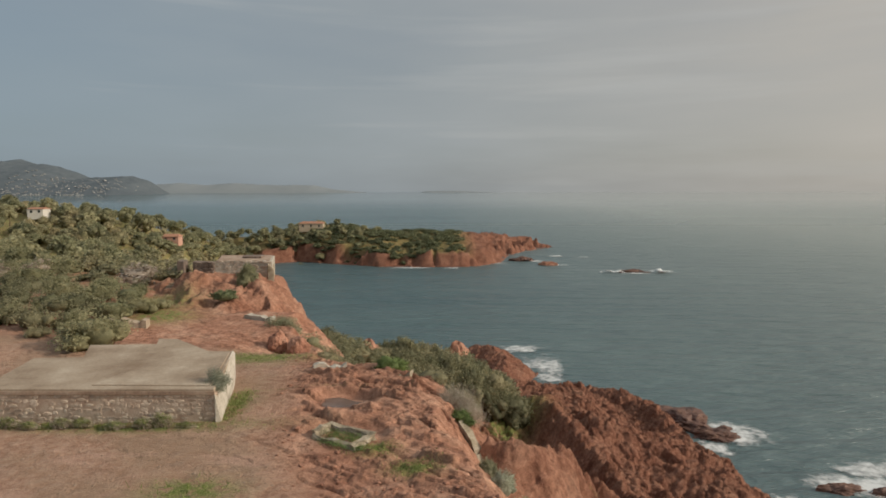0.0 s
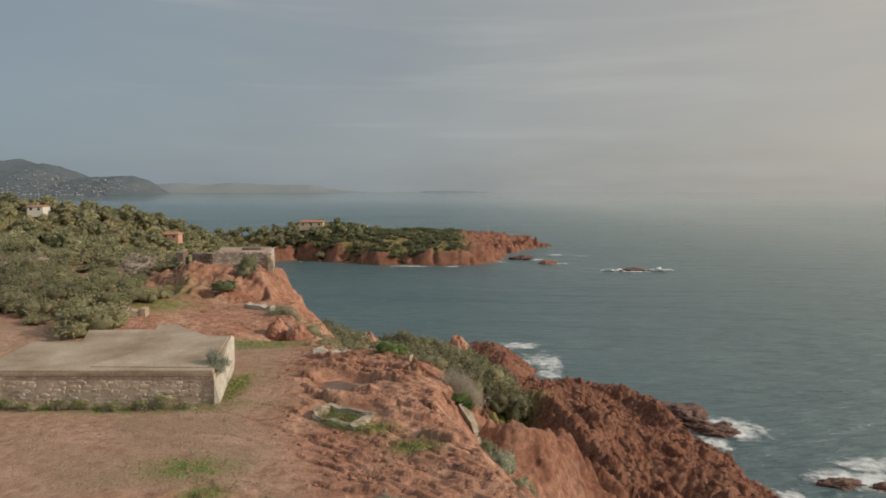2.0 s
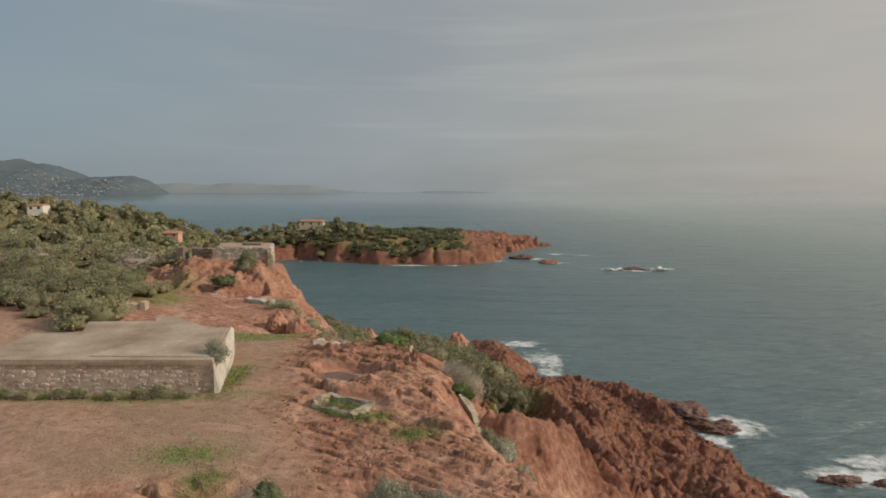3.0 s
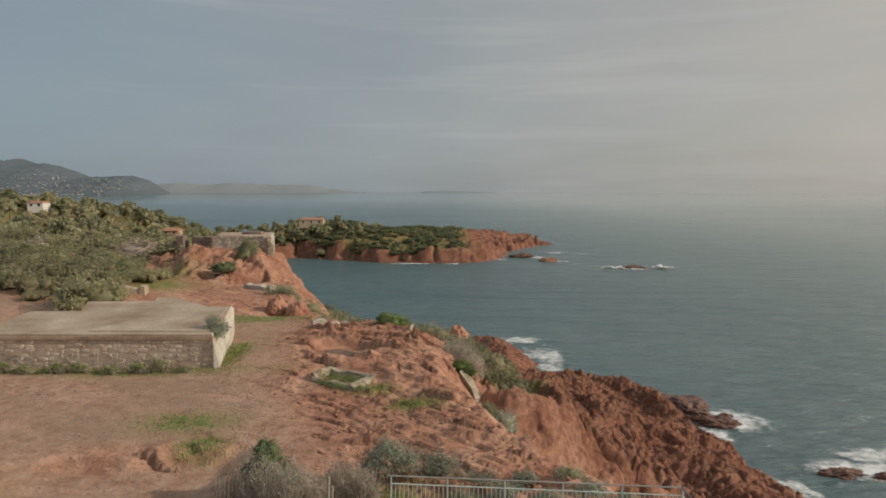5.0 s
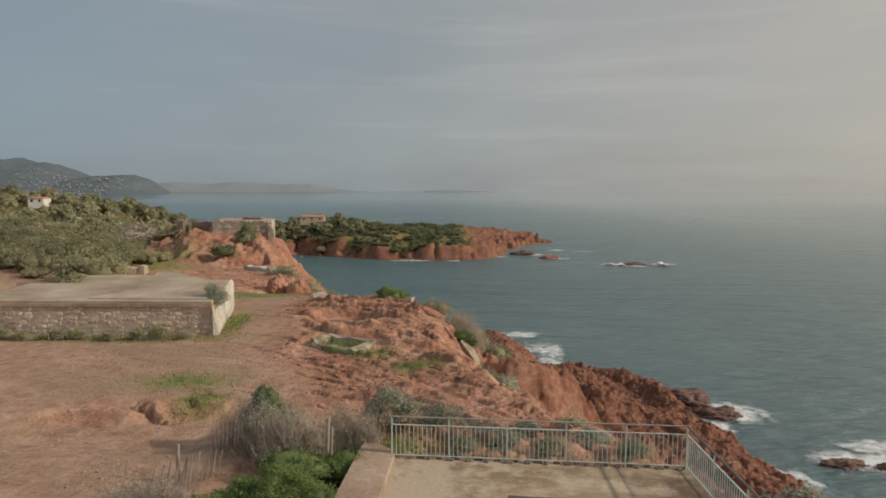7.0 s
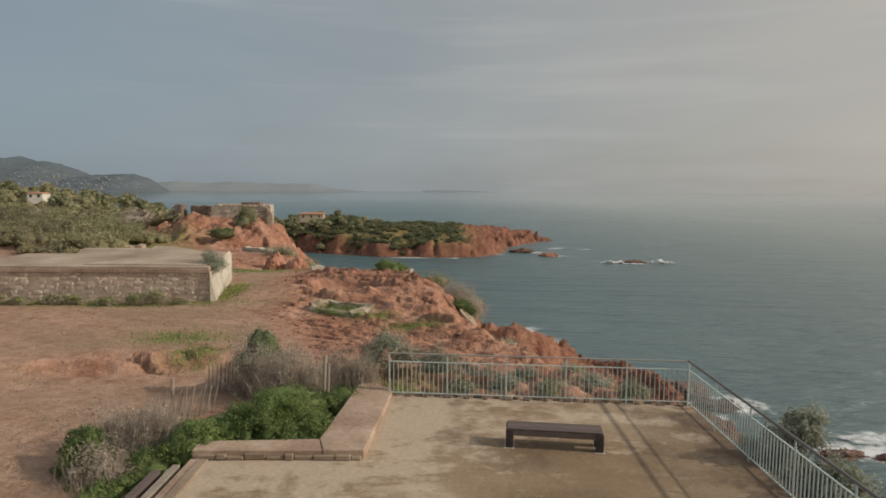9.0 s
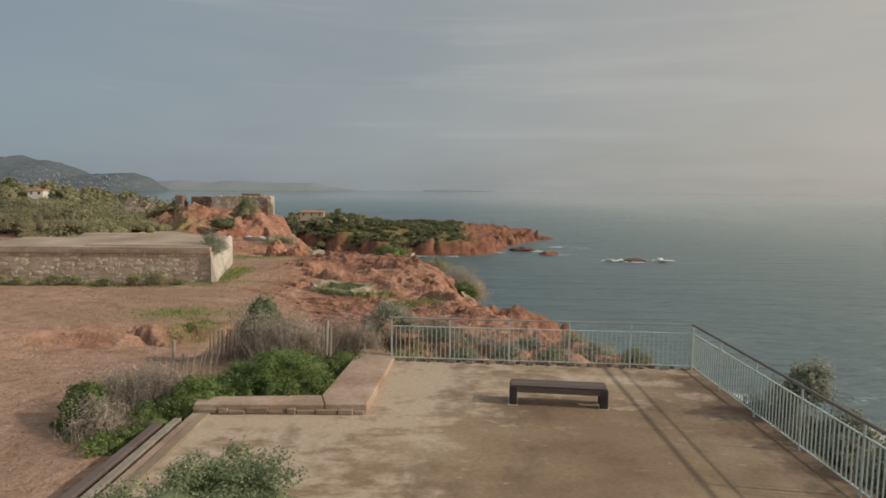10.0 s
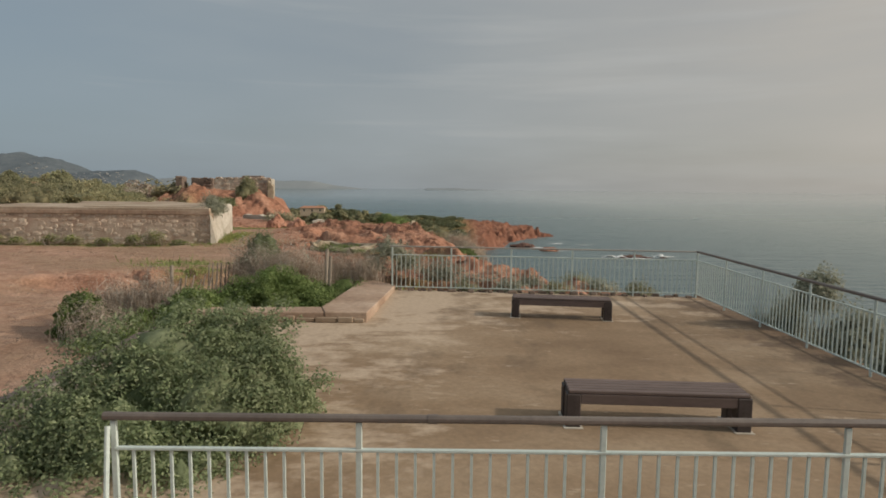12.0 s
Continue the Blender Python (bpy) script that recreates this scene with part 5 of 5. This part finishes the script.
# bushes on the cliff side of the terrace
for i, (x, y, z, w, h) in enumerate(((6.75, 12.4, 33.8, 0.35, 1.0), (6.7, 11.4, 33.8, 0.42, 1.72), (6.75, 10.2, 33.8, 0.5, 1.2), (6.8, 9.0, 33.8, 0.5, 1.3), (6.85, 7.8, 33.8, 0.55, 1.2), (7.0, 6.2, 33.8, 0.6, 1.3))):
    shrub("cliff_bush", x, y, z, [(0, 0, h, w, w, 0.6), (-0.3, 0.3, h * 0.55, w * 0.8, w * 0.8, 0.6), (0.4, -0.2, h * 0.45, w * 0.8, w * 0.8, 0.6)], 20000, 0.030, LEAF_GREY, "airy grey-green bush leaning over the cliff railing", seed=60 + i, group="cliff bushes", twigs=90, twig_h=h, shell=0.9, gaps=0.45, core=0)


# ---- bushes and trees that are repeated
def bush_model(seed, material, name="maquis_bush", label="rounded dark green maquis bush", n=2600, size=0.062, twigs=16, core=2):
    r = random.Random(seed)
    blobs = [(0, 0, 0.75, 1.0, 1.0, 0.85)] + [(r.uniform(-0.8, 0.8), r.uniform(-0.8, 0.8), r.uniform(0.3, 0.8), r.uniform(0.4, 0.75), r.uniform(0.4, 0.75), r.uniform(0.4, 0.6)) for _ in range(5)]
    return shrub(name, 0, 0, -200, blobs, n, size, material, label, seed=seed, twigs=twigs, twig_h=0.8, group="maquis bushes", gaps=0.1, shell=0.3, core=core, clump=0.3, per=2.4, soft=0.5, core_size=0.72)


def tree_model(seed, material, name, label, crown, n, size, trunk_h, group):
    """A tree about 7 m high: tapered bent trunk, limbs, crown of leaf clumps."""
    r = random.Random(seed)
    top = empty(name, (0, 0, -200), label, "tree", group)
    p = Vector((0, 0, -0.6))
    bms = []
    for i in range(4):
        q = p + Vector((r.uniform(-0.25, 0.25), r.uniform(-0.25, 0.25), (trunk_h + 0.6) / 4))
        bms.append(rod(p, q, 0.20 - 0.03 * i, 0.17 - 0.03 * i, 7))
        p = q
    part("trunk", join(*bms), BARK, top)
    for b in crown[:3]:
        part("limb", rod(p - Vector((0, 0, r.uniform(0.1, 0.9))), Vector(b[:3]), 0.07, 0.025, 5), BARK, top)
    part("crown", leaf_mesh("crown", crown, n, size, material, seed, 0.6, 0.3, 0.5, 0.1, 1, 0.86, 0.18, 0.32, 2.2, 0.35), None, top)
    return top


def crown_of(seed, spread, z0, z1, k, flat):
    r = random.Random(seed)
    out = []
    for _ in range(k):
        a, d = r.uniform(0, 6.283), spread * math.sqrt(r.random())
        s = r.uniform(0.95, 1.55)
        z = z0 + (z1 - z0) * r.random() * (1 - 0.6 * d / spread)
        out.append((math.cos(a) * d, math.sin(a) * d, z, s, s, s * flat))
    return out


FARBUSH = [bush_model(s, LEAF_CAPE, "cape_bush", "low green scrub bush on the cape", 260, 0.18, 0, 1) for s in (131, 132, 133)]
PINES = [tree_model(s, LEAF_PINE, "pine_tree", "broad dark green coastal pine tree", crown_of(s, 2.0, 2.4, 5.9, 10, 0.8), 1000, 0.28, 3.4, "pine wood") for s in (101, 102, 103)]
OAKS = [tree_model(s, LEAF_OAK, "holm_oak", "rounded olive green holm oak tree", crown_of(s, 1.8, 0.9, 4.4, 10, 0.9), 1000, 0.28, 2.4, "holm oaks") for s in (111, 112, 113)]
BUSHES = [bush_model(s, LEAF_MAQUIS) for s in (121, 122, 123)] + [bush_model(124, LEAF_SCRUB, "grey_maquis_bush", "rounded grey-green maquis bush")]
LOWBUSH = [bush_model(s, m, "low_brush", "low grey-brown brush at the foot of the wood", 500, 0.15, 8, 1) for s, m in ((151, LEAF_MAQUIS), (152, LEAF_DRY), (153, LEAF_SCRUB))]
RIDGE_PINES = [tree_model(s, LEAF_SCRUB, "bushy_pine", "dense bushy pine on the slope above the cove", crown_of(s, 1.25, 0.7, 4.6, 13, 1.0), 2600, 0.14, 2.2, "bushy pines") for s in (141, 144, 147)]
SCRUBS = [bush_model(s, LEAF_SCRUB, "coastal_scrub", "dense olive scrub hanging over the cove", 1000, 0.07, 0) for s in (141, 142, 143)]
place = random.Random(55)


def plant(models, x, y, s, sz=None, sink=0.15, height=None):
    z = (height or ground_at)(x, y)
    m = models[place.randrange(len(models))]
    k = s * place.uniform(0.85, 1.15)
    return copy_thing(m, Matrix.LocRotScale((x, y, z - sink), Euler((0, 0, place.uniform(0, 6.28))), (k, k, k * (sz or 1.0))))


def cape_at(x, y):
    return float(cape_height(np.array([float(x)]), np.array([float(y)]))[0])


# bushes at the landward edge of the dirt ground
for x, y, s in ((-24.4, 42.6, 1.6), (-26.0, 43.4, 1.1), (-28.5, 47.0, 1.3), (-31, 46.0, 1.2), (-34, 47.5, 1.4), (-37, 47, 1.4), (-27.5, 51, 1.2), (-30.5, 51, 1.4), (-33.5, 52, 1.4), (-37, 53, 1.5),
                (-41, 50, 1.6), (-25.8, 56, 0.9), (-26.5, 53.5, 1.1), (-28.8, 56, 1.3), (-32, 57, 1.4), (-36, 58, 1.5), (-40, 57, 1.6), (-44, 55, 1.7), (-30, 60.5, 1.1), (-34, 62, 1.3), (-39, 62, 1.5), (-29.5, 44.0, 0.7), (-27.3, 46, 0.9)):
    plant(BUSHES, x, y, s, 0.9)
for _ in range(14):
    plant(BUSHES, place.uniform(-62, -42), place.uniform(58, 78), place.uniform(1.2, 1.8), 0.85)
# dense bushy pines on the ridge between the plateau and the cove
RIDGE = [(-13.0, 66, 31.0), (-12.3, 71, 29.8), (-10.2, 77, 28.0), (-7.6, 84, 26.0), (-5.0, 86, 25.4), (-2, 89, 24.0), (2, 90, 23.2), (5.5, 91, 21.6), (8.0, 92, 19.8), (10.0, 93, 17.4)]
for i in range(120):
    k = place.random() * (len(RIDGE) - 1)
    a, b = RIDGE[int(k)], RIDGE[int(k) + 1]
    x, y, high = (p + (q - p) * (k % 1) for p, q in zip(a, b))
    side = place.uniform(-1, 1) * 4.5
    x, y = x - 0.25 * side, y + side - 1.0
    if i % 9 and abs(k - 2.1) < 0.25:
        continue
    rise = high - 0.25 * max(0, -side) + place.uniform(-1.2, 0.35) - ground_at(x, y)
    if rise > 0.8:
        wide = min(place.uniform(0.75, 1.15), 0.35 + 0.22 * rise)
        plant(RIDGE_PINES, x, y, wide, min(max(rise / 5.0 / wide, 0.45), 1.7), 0.2)
for _ in range(36):
    x = place.uniform(-10.5, 1.5)
    edge = float(np.interp(x, [-11.2, -4.5, -0.2, 1.5], [46.5, 38.6, 35.4, 33.6]))
    y = edge + 5.0 * place.random()
    plant(SCRUBS, x, y, place.uniform(0.6, 1.0), 0.8, 0.25)
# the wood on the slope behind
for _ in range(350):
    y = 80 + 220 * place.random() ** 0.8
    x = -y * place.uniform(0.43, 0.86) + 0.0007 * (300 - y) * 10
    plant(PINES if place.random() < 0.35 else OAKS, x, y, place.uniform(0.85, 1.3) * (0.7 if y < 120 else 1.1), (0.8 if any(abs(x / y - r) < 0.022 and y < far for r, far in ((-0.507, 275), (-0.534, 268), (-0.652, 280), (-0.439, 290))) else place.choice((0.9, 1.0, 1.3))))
for _ in range(40):
    y = place.uniform(85, 260)
    plant(BUSHES, -y * place.uniform(0.40, 0.8), y, place.uniform(1.6, 2.6))
for _ in range(60):
    x = place.uniform(-290, -150)
    plant(PINES if place.random() < 0.5 else OAKS, x, place.uniform(285, 340), place.uniform(0.9, 1.3))
for _ in range(34):
    plant(PINES, place.uniform(-175, -112), place.uniform(345, 410), place.uniform(0.9, 1.5), None, 0.2, lambda a, b: max(ground_at(a, b), cape_at(a, b)))


for _ in range(44):
    plant(PINES if place.random() < 0.5 else OAKS, place.gauss(-88, 22), place.gauss(408, 12), place.uniform(0.8, 1.25), None, 0.3, cape_at)
# trees that close the slope and the neck of the cape
for _ in range(70):
    x = place.uniform(-178, -88)
    y = place.uniform(368, 430)
    z = max(ground_at(x, y), cape_at(x, y))
    if z > 3:
        plant(PINES if place.random() < 0.6 else OAKS, x, y, place.uniform(0.8, 1.3), None, 0.2, lambda p, q: max(ground_at(p, q), cape_at(p, q)))
for x, y in ((-117, 268), (-121, 264), (-113, 274), (-126, 259), (-131, 252), (-109, 281), (-120, 279), (-104, 290), (-110, 300), (-116, 310), (-128, 300), (-104, 318), (-110, 330), (-118, 335), (-132, 320)):
    if ground_at(x, y) > 2:
        plant(OAKS, x, y, place.uniform(0.8, 1.1))
for _ in range(60):
    y = place.uniform(225, 340)
    x = -y * place.uniform(0.345, 0.45)
    if ground_at(x, y) > 2 and not (y < 290 and -0.45 < x / y < -0.425):
        plant(OAKS if place.random() < 0.6 else PINES, x, y, place.uniform(0.7, 1.0))
# low brush along the foot of the wood
for _ in range(62):
    y = place.uniform(66, 104)
    plant(LOWBUSH, -y * place.uniform(0.40, 0.80), y, place.uniform(1.0, 1.9), 0.75)
cape_v, cape_f, base = [], [], 0
while len(cape_v) < 640:
    x, y = place.uniform(-112, 12), place.uniform(370, 470)
    dd, _ = line_dist(CAPE, np.array([x]), np.array([y]), True)
    if inside(CAPE, np.array([x]), np.array([y]))[0] and dd[0] > 4 + 0.25 * max(0, x):
        me = place.choice(FARBUSH).children[0].data
        co = np.empty(len(me.vertices) * 3)
        me.vertices.foreach_get("co", co)
        tri = np.empty(len(me.loops), np.int64)
        me.loops.foreach_get("vertex_index", tri)
        k, a = place.uniform(1.5, 2.9), place.uniform(0, 6.28)
        co = co.reshape(-1, 3) * np.array([k, k, k * 0.6])
        cape_v.append(np.column_stack([co[:, 0] * math.cos(a) - co[:, 1] * math.sin(a) + x, co[:, 0] * math.sin(a) + co[:, 1] * math.cos(a) + y, co[:, 2] + cape_at(x, y) - 0.4]))
        cape_f.append(tri.reshape(-1, 3) + base)
        base += len(co)
tagged(new("cape_scrub", numpy_mesh("cape_scrub", np.concatenate(cape_v), np.concatenate(cape_f), LEAF_CAPE)), "low dense green scrub covering the red cape", "scrub", kind="stuff")


for m in RIDGE_PINES + PINES + OAKS + BUSHES + FARBUSH + SCRUBS + LOWBUSH:
    for o in (*m.children_recursive, m):
        bpy.data.objects.remove(o)


# ---------------------------------------------------------------- houses
def house(x, y, z, w, d, h, turn, wall_mat, label, roof_h=1.4, windows=2):
    top = empty("house", (x, y, z), label, "house", "houses among the trees")
    part("wall", box(-w / 2, w / 2, -d / 2, d / 2, -2.0, h), wall_mat, top)
    bm = prism([(-w / 2 - 0.4, -d / 2 - 0.4), (w / 2 + 0.4, -d / 2 - 0.4), (w / 2 + 0.4, d / 2 + 0.4), (-w / 2 - 0.4, d / 2 + 0.4)], h, h + 0.2)
    top_face = max(bm.faces, key=lambda f: f.calc_center_median().z)
    for v in top_face.verts:
        v.co.y *= 0.06
        v.co.x *= 0.75
        v.co.z += roof_h
    part("roof", bm, ROOFTILE, top, "low terracotta tiled roof")
    for i in range(windows):
        cx = -w / 2 + w * (i + 0.5) / windows
        win = part("window", box(cx - 0.5, cx + 0.5, -d / 2 - 0.03, -d / 2 + 0.1, h * 0.35, h * 0.8), GLASSDARK, top)
        part("sill", box(cx - 0.6, cx + 0.6, -d / 2 - 0.12, -d / 2 + 0.05, h * 0.35 - 0.12, h * 0.35), WALLWHITE, win)
    top.matrix_basis = pose(x, y, z, 0, 0, turn)
    return top


house(-180, 276, 34.9, 6.4, 7, 2.5, 8, WALLWHITE, "white rendered villa with terracotta roof on the hillside", 0.5)
house(-126, 287, 22.0, 7.4, 6, 2.4, 5, WALLPINK, "pink rendered house with terracotta roof among pines", 0.8)
house(-137, 270, 18.5, 7.0, 6, 3.0, -6, WALLSAND, "sand-coloured small house among trees", 0.6, 2)
house(-140, 262, 16.0, 5.0, 4, 3.0, 10, WALLSAND, "sand-coloured outbuilding among trees", 0.4, 2)
house(-89, 420, 19.6, 16.0, 9, 3.6, 3, WALLSAND, "long sand-coloured house on the wooded cape", 1.0, 3)

# ---------------------------------------------------------------- fence of palings
paling = empty("paling_fence", (-6.6, 14.2, 34.4), "leaning fence of thin grey wooden palings", "fence")
pf = random.Random(3)
for i in range(15):
    k = i / 14
    x, y = -0.25 + 1.15 * k, -0.35 + 0.95 * k
    part("paling", rod((x, y, 0.0), (x + pf.uniform(0.10, 0.30), y + pf.uniform(-0.05, 0.1), 0.95 + pf.uniform(-0.12, 0.1)), 0.024, 0.018, 5), GREYWOOD, paling)
for i in range(9):
    part("paling", rod((0.35 + i * 0.085, 1.95 + i * 0.04, 0), (0.42 + i * 0.085 + pf.uniform(-0.04, 0.06), 1.95 + i * 0.04, 1.1), 0.024, 0.018, 5), GREYWOOD, paling)
for z in (0.3, 0.75):
    part("wire", rod((-0.2, -0.35, z), (1.05, 0.62, z), 0.004, sides=4), GREYWOOD, paling)
for x, y, h in ((-6.45, 14.4, 1.15), (-3.0, 15.2, 1.5), (-2.88, 15.0, 1.35)):
    ob = part("fence_post", rod((0, 0, -0.2), (0.06, 0.02, h), 0.045, 0.04, 7), GREYWOOD)
    ob.location = (x, y, 34.5)
    tagged(ob, "weathered grey wooden fence post among bushes", "post", "fence posts")

# ---------------------------------------------------------------- rocks in the sea, foam
boulder(47.9, 119, 0.1, 5.2, 6.0, 2.2, 23, WETROCK, "dark wet sea rock with surf round it", name="sea_rock")
boulder(51.0, 111.5, 0.0, 4.4, 2.2, 1.5, 4, WETROCK, "small dark wet sea rock", name="sea_rock")
boulder(54.0, 115, -0.2, 1.6, 1.2, 1.0, 14, WETROCK, "small dark wet sea rock", name="sea_rock")
boulder(61, 91, -0.4, 3.6, 1.6, 1.4, 6, WETROCK, "low dark wet rock awash in surf", name="sea_rock")
boulder(67, 90, -0.4, 3.0, 1.4, 1.2, 16, WETROCK, "low dark wet rock awash in surf", name="sea_rock")
boulder(105, 342, -0.3, 8.5, 3.0, 1.9, 7, WETROCK, "long low dark rock islet in the bay", name="sea_rock")
boulder(122, 342, -0.3, 2.0, 1.4, 1.1, 17, WETROCK, "small dark rock in the bay", name="sea_rock")
boulder(51, 398, 0.0, 8.0, 4.0, 2.4, 8, WETROCK, "dark red rock off the cape", name="sea_rock")
boulder(64, 375, 0.0, 6.0, 3.0, 2.3, 9, ROCK, "red rock off the cape", name="sea_rock")
for args in ((26, 158, 9, 16, 1, 0.42), (22, 176, 10, 8, 2, 0.45), (26, 147, 6, 6, 3, 0.45), (55, 113, 8, 9, 5, 0.55), (45, 122, 7, 6, 6, 0.5), (48, 106, 5, 5, 26, 0.5), (66, 92, 15, 7, 7, 0.62), (70, 98, 10, 5, 27, 0.5), (52, 86, 4, 8, 8, 0.5),
             (93, 340, 11, 4, 9, 0.9, 1.6), (119, 338, 12, 4, 10, 0.95, 2.2), (106, 336, 14, 3, 29, 0.7, 0.6), (-20, 361, 18, 5, 11, 0.55), (5, 360, 9, 4, 12, 0.5), (60, 395, 8, 9, 13, 0.5), (72, 374, 8, 4, 14, 0.5), (95, 418, 14, 3, 15, 0.5), (78, 425, 10, 8, 16, 0.42), (35, 384, 6, 6, 17, 0.45)):
    add_foam(*args)

# a shallow puddle on the rock
pud = bmesh.new()
bmesh.ops.create_circle(pud, cap_ends=True, segments=28, radius=1.0)
for v in pud.verts:
    k = 1 + 0.25 * math.sin(3 * math.atan2(v.co.y, v.co.x) + 1)
    v.co = Vector((v.co.x * 1.25 * k, v.co.y * 0.7 * k, 0))
puddle = part("puddle", pud, WATERFILM)
puddle.matrix_basis = pose(-5.3, 31.6, 34.83, 0, 0, -20)
tagged(puddle, "shallow dull puddle on red rock", "puddle")

# ---------------------------------------------------------------- specks of houses on the far hills
fh = random.Random(12)
far = bmesh.new()
for i in range(230):
    x = fh.choice((fh.gauss(-2010, 90), fh.gauss(-2330, 110), fh.uniform(-2860, -1840)))
    k = 0.03 + 0.62 * fh.random() ** 1.7
    h = np.interp(x, [c[0] for c in HILL_CREST], [c[1] for c in HILL_CREST])
    z = 5 + h * math.sin(k * math.pi / 2) ** 0.9
    w, t = fh.uniform(5, 12) * fh.choice((1, 1, 1.8)), fh.uniform(2.5, 5)
    bmesh.ops.create_cube(far, size=1.0, matrix=Matrix.LocRotScale((x, 3400 + 600 * k - 6, z + 0.5), Euler((0, 0, fh.uniform(-0.6, 0.6))), (w, 8, t)))
far_houses = part("far_houses", far, FARWALL)
tagged(far_houses, "scattered pale houses on the hazy far hills", "houses", kind="stuff")

# ---------------------------------------------------------------- loose stones on the bare rock
ls = np.random.default_rng(5)
iv, jf = ICO[2]
sv, sf, base = [], [], 0
tries = np.column_stack([ls.uniform(-13, 5, 3200), ls.uniform(17, 47, 3200)])
tries = tries[vnoise(tries[:, 0] / 2.2, tries[:, 1] / 1.6, 24) * 0.6 + ls.random(len(tries)) * 0.4 > 0.6]
tries = tries[~inside(DIRT, tries[:, 0], tries[:, 1])]
tz = land_height(tries[:, 0], tries[:, 1])
ov, of = np.array([(1, 0, 0), (-1, 0, 0), (0, 1, 0), (0, -1, 0), (0, 0, 1), (0, 0, -1)], float), np.array([(0, 2, 4), (2, 1, 4), (1, 3, 4), (3, 0, 4), (2, 0, 5), (1, 2, 5), (3, 1, 5), (0, 3, 5)])
for (x, y), z in zip(tries, tz):
    s = 0.04 + 0.13 * ls.random() ** 3.0
    a = ls.random() * 6.28
    p = ov * (np.array([1.5, 0.9, 0.4]) * s) * ls.uniform(0.6, 1.3, (6, 1))
    p = np.column_stack([p[:, 0] * math.cos(a) - p[:, 1] * math.sin(a), p[:, 0] * math.sin(a) + p[:, 1] * math.cos(a), p[:, 2]])
    sv.append(p + np.array([x, y, z + 0.08 * s]))
    sf.append(of + base)
    base += 6
tagged(new("loose_stones", numpy_mesh("loose_stones", np.concatenate(sv), np.concatenate(sf), ROCK)), "loose red stones scattered over bare rock", "stones", kind="stuff")

grit = np.column_stack([ls.uniform(-25, -4.5, 2600), ls.uniform(11, 30, 2600)])
grit = grit[inside(DIRT, grit[:, 0], grit[:, 1]) & (vnoise(grit[:, 0] / 1.7, grit[:, 1] / 1.1, 28) + 0.3 * ls.random(len(grit)) > 0.6)]
grit = grit[~((grit[:, 0] < -10.9) & (grit[:, 1] > 28.8))]
gz = land_height(grit[:, 0], grit[:, 1])
size = (0.015 + 0.05 * ls.random(len(grit)) ** 3.0)[:, None, None]
gv = (ov * np.array([1.4, 1.0, 0.5]))[None] * size * ls.uniform(0.6, 1.4, (len(grit), 6, 1)) + np.column_stack([grit, gz])[:, None, :]
gf = (of[None] + 6 * np.arange(len(grit))[:, None, None]).reshape(-1, 3)
tagged(new("grit", numpy_mesh("grit", gv.reshape(-1, 3), gf, DUSTY)), "dusty pebbles scattered over the dirt ground", "pebbles", kind="stuff")

# ---------------------------------------------------------------- grass blades and weeds
gb = np.random.default_rng(9)
spots = []
for cx, cy, rx, ry in GRASS:
    if ry > 0.1 and cy < 45:
        n = int((300 if rx < 1.5 else 110) * rx * ry) + 60
        spots.append(np.column_stack([cx + gb.normal(size=n) * rx * 0.55, cy + gb.normal(size=n) * ry * 0.55]))
wx_ = gb.uniform(-22.5, -11, 4200)
wx_ = wx_[vnoise(wx_ / 0.9, wx_ * 0, 3) * 0.6 + vnoise(wx_ / 3.0, wx_ * 0, 4) * 0.6 > 0.55]
spots.append(np.column_stack([wx_, 28.95 - np.abs(gb.normal(size=len(wx_))) * 0.28]))
spots.append(np.column_stack([-10.6 + gb.normal(size=500) * 0.25, gb.uniform(29, 33, 500)]))
spots.append(np.column_stack([gb.uniform(-1.2, 5.6, 900), 15.35 + np.abs(gb.normal(size=900)) * 0.25]))
pts = np.concatenate(spots)
pts = pts[~((pts[:, 0] > -4.9) & (pts[:, 0] < 6.2) & (pts[:, 1] < 15.2))]
pz = land_height(pts[:, 0], pts[:, 1])
n = len(pts)
a, hgt, lean = gb.random(n) * 6.28, gb.uniform(0.04, 0.12, n) * (1 + 1.5 * (gb.random(n) > 0.95)), gb.normal(size=(n, 2)) * 0.05
p = np.column_stack([pts, pz - 0.01])
w = np.column_stack([np.cos(a), np.sin(a), np.zeros(n)]) * 0.022
q = p + np.column_stack([lean, hgt])
v = np.stack([p - w, p + w, q + w * 0.2, q - w * 0.2], 1).reshape(-1, 3)
tagged(new("grass", numpy_mesh("grass", v, np.arange(4 * n).reshape(-1, 4), LEAF_GRASS)), "thin green grass tufts on red soil", "grass", kind="stuff")
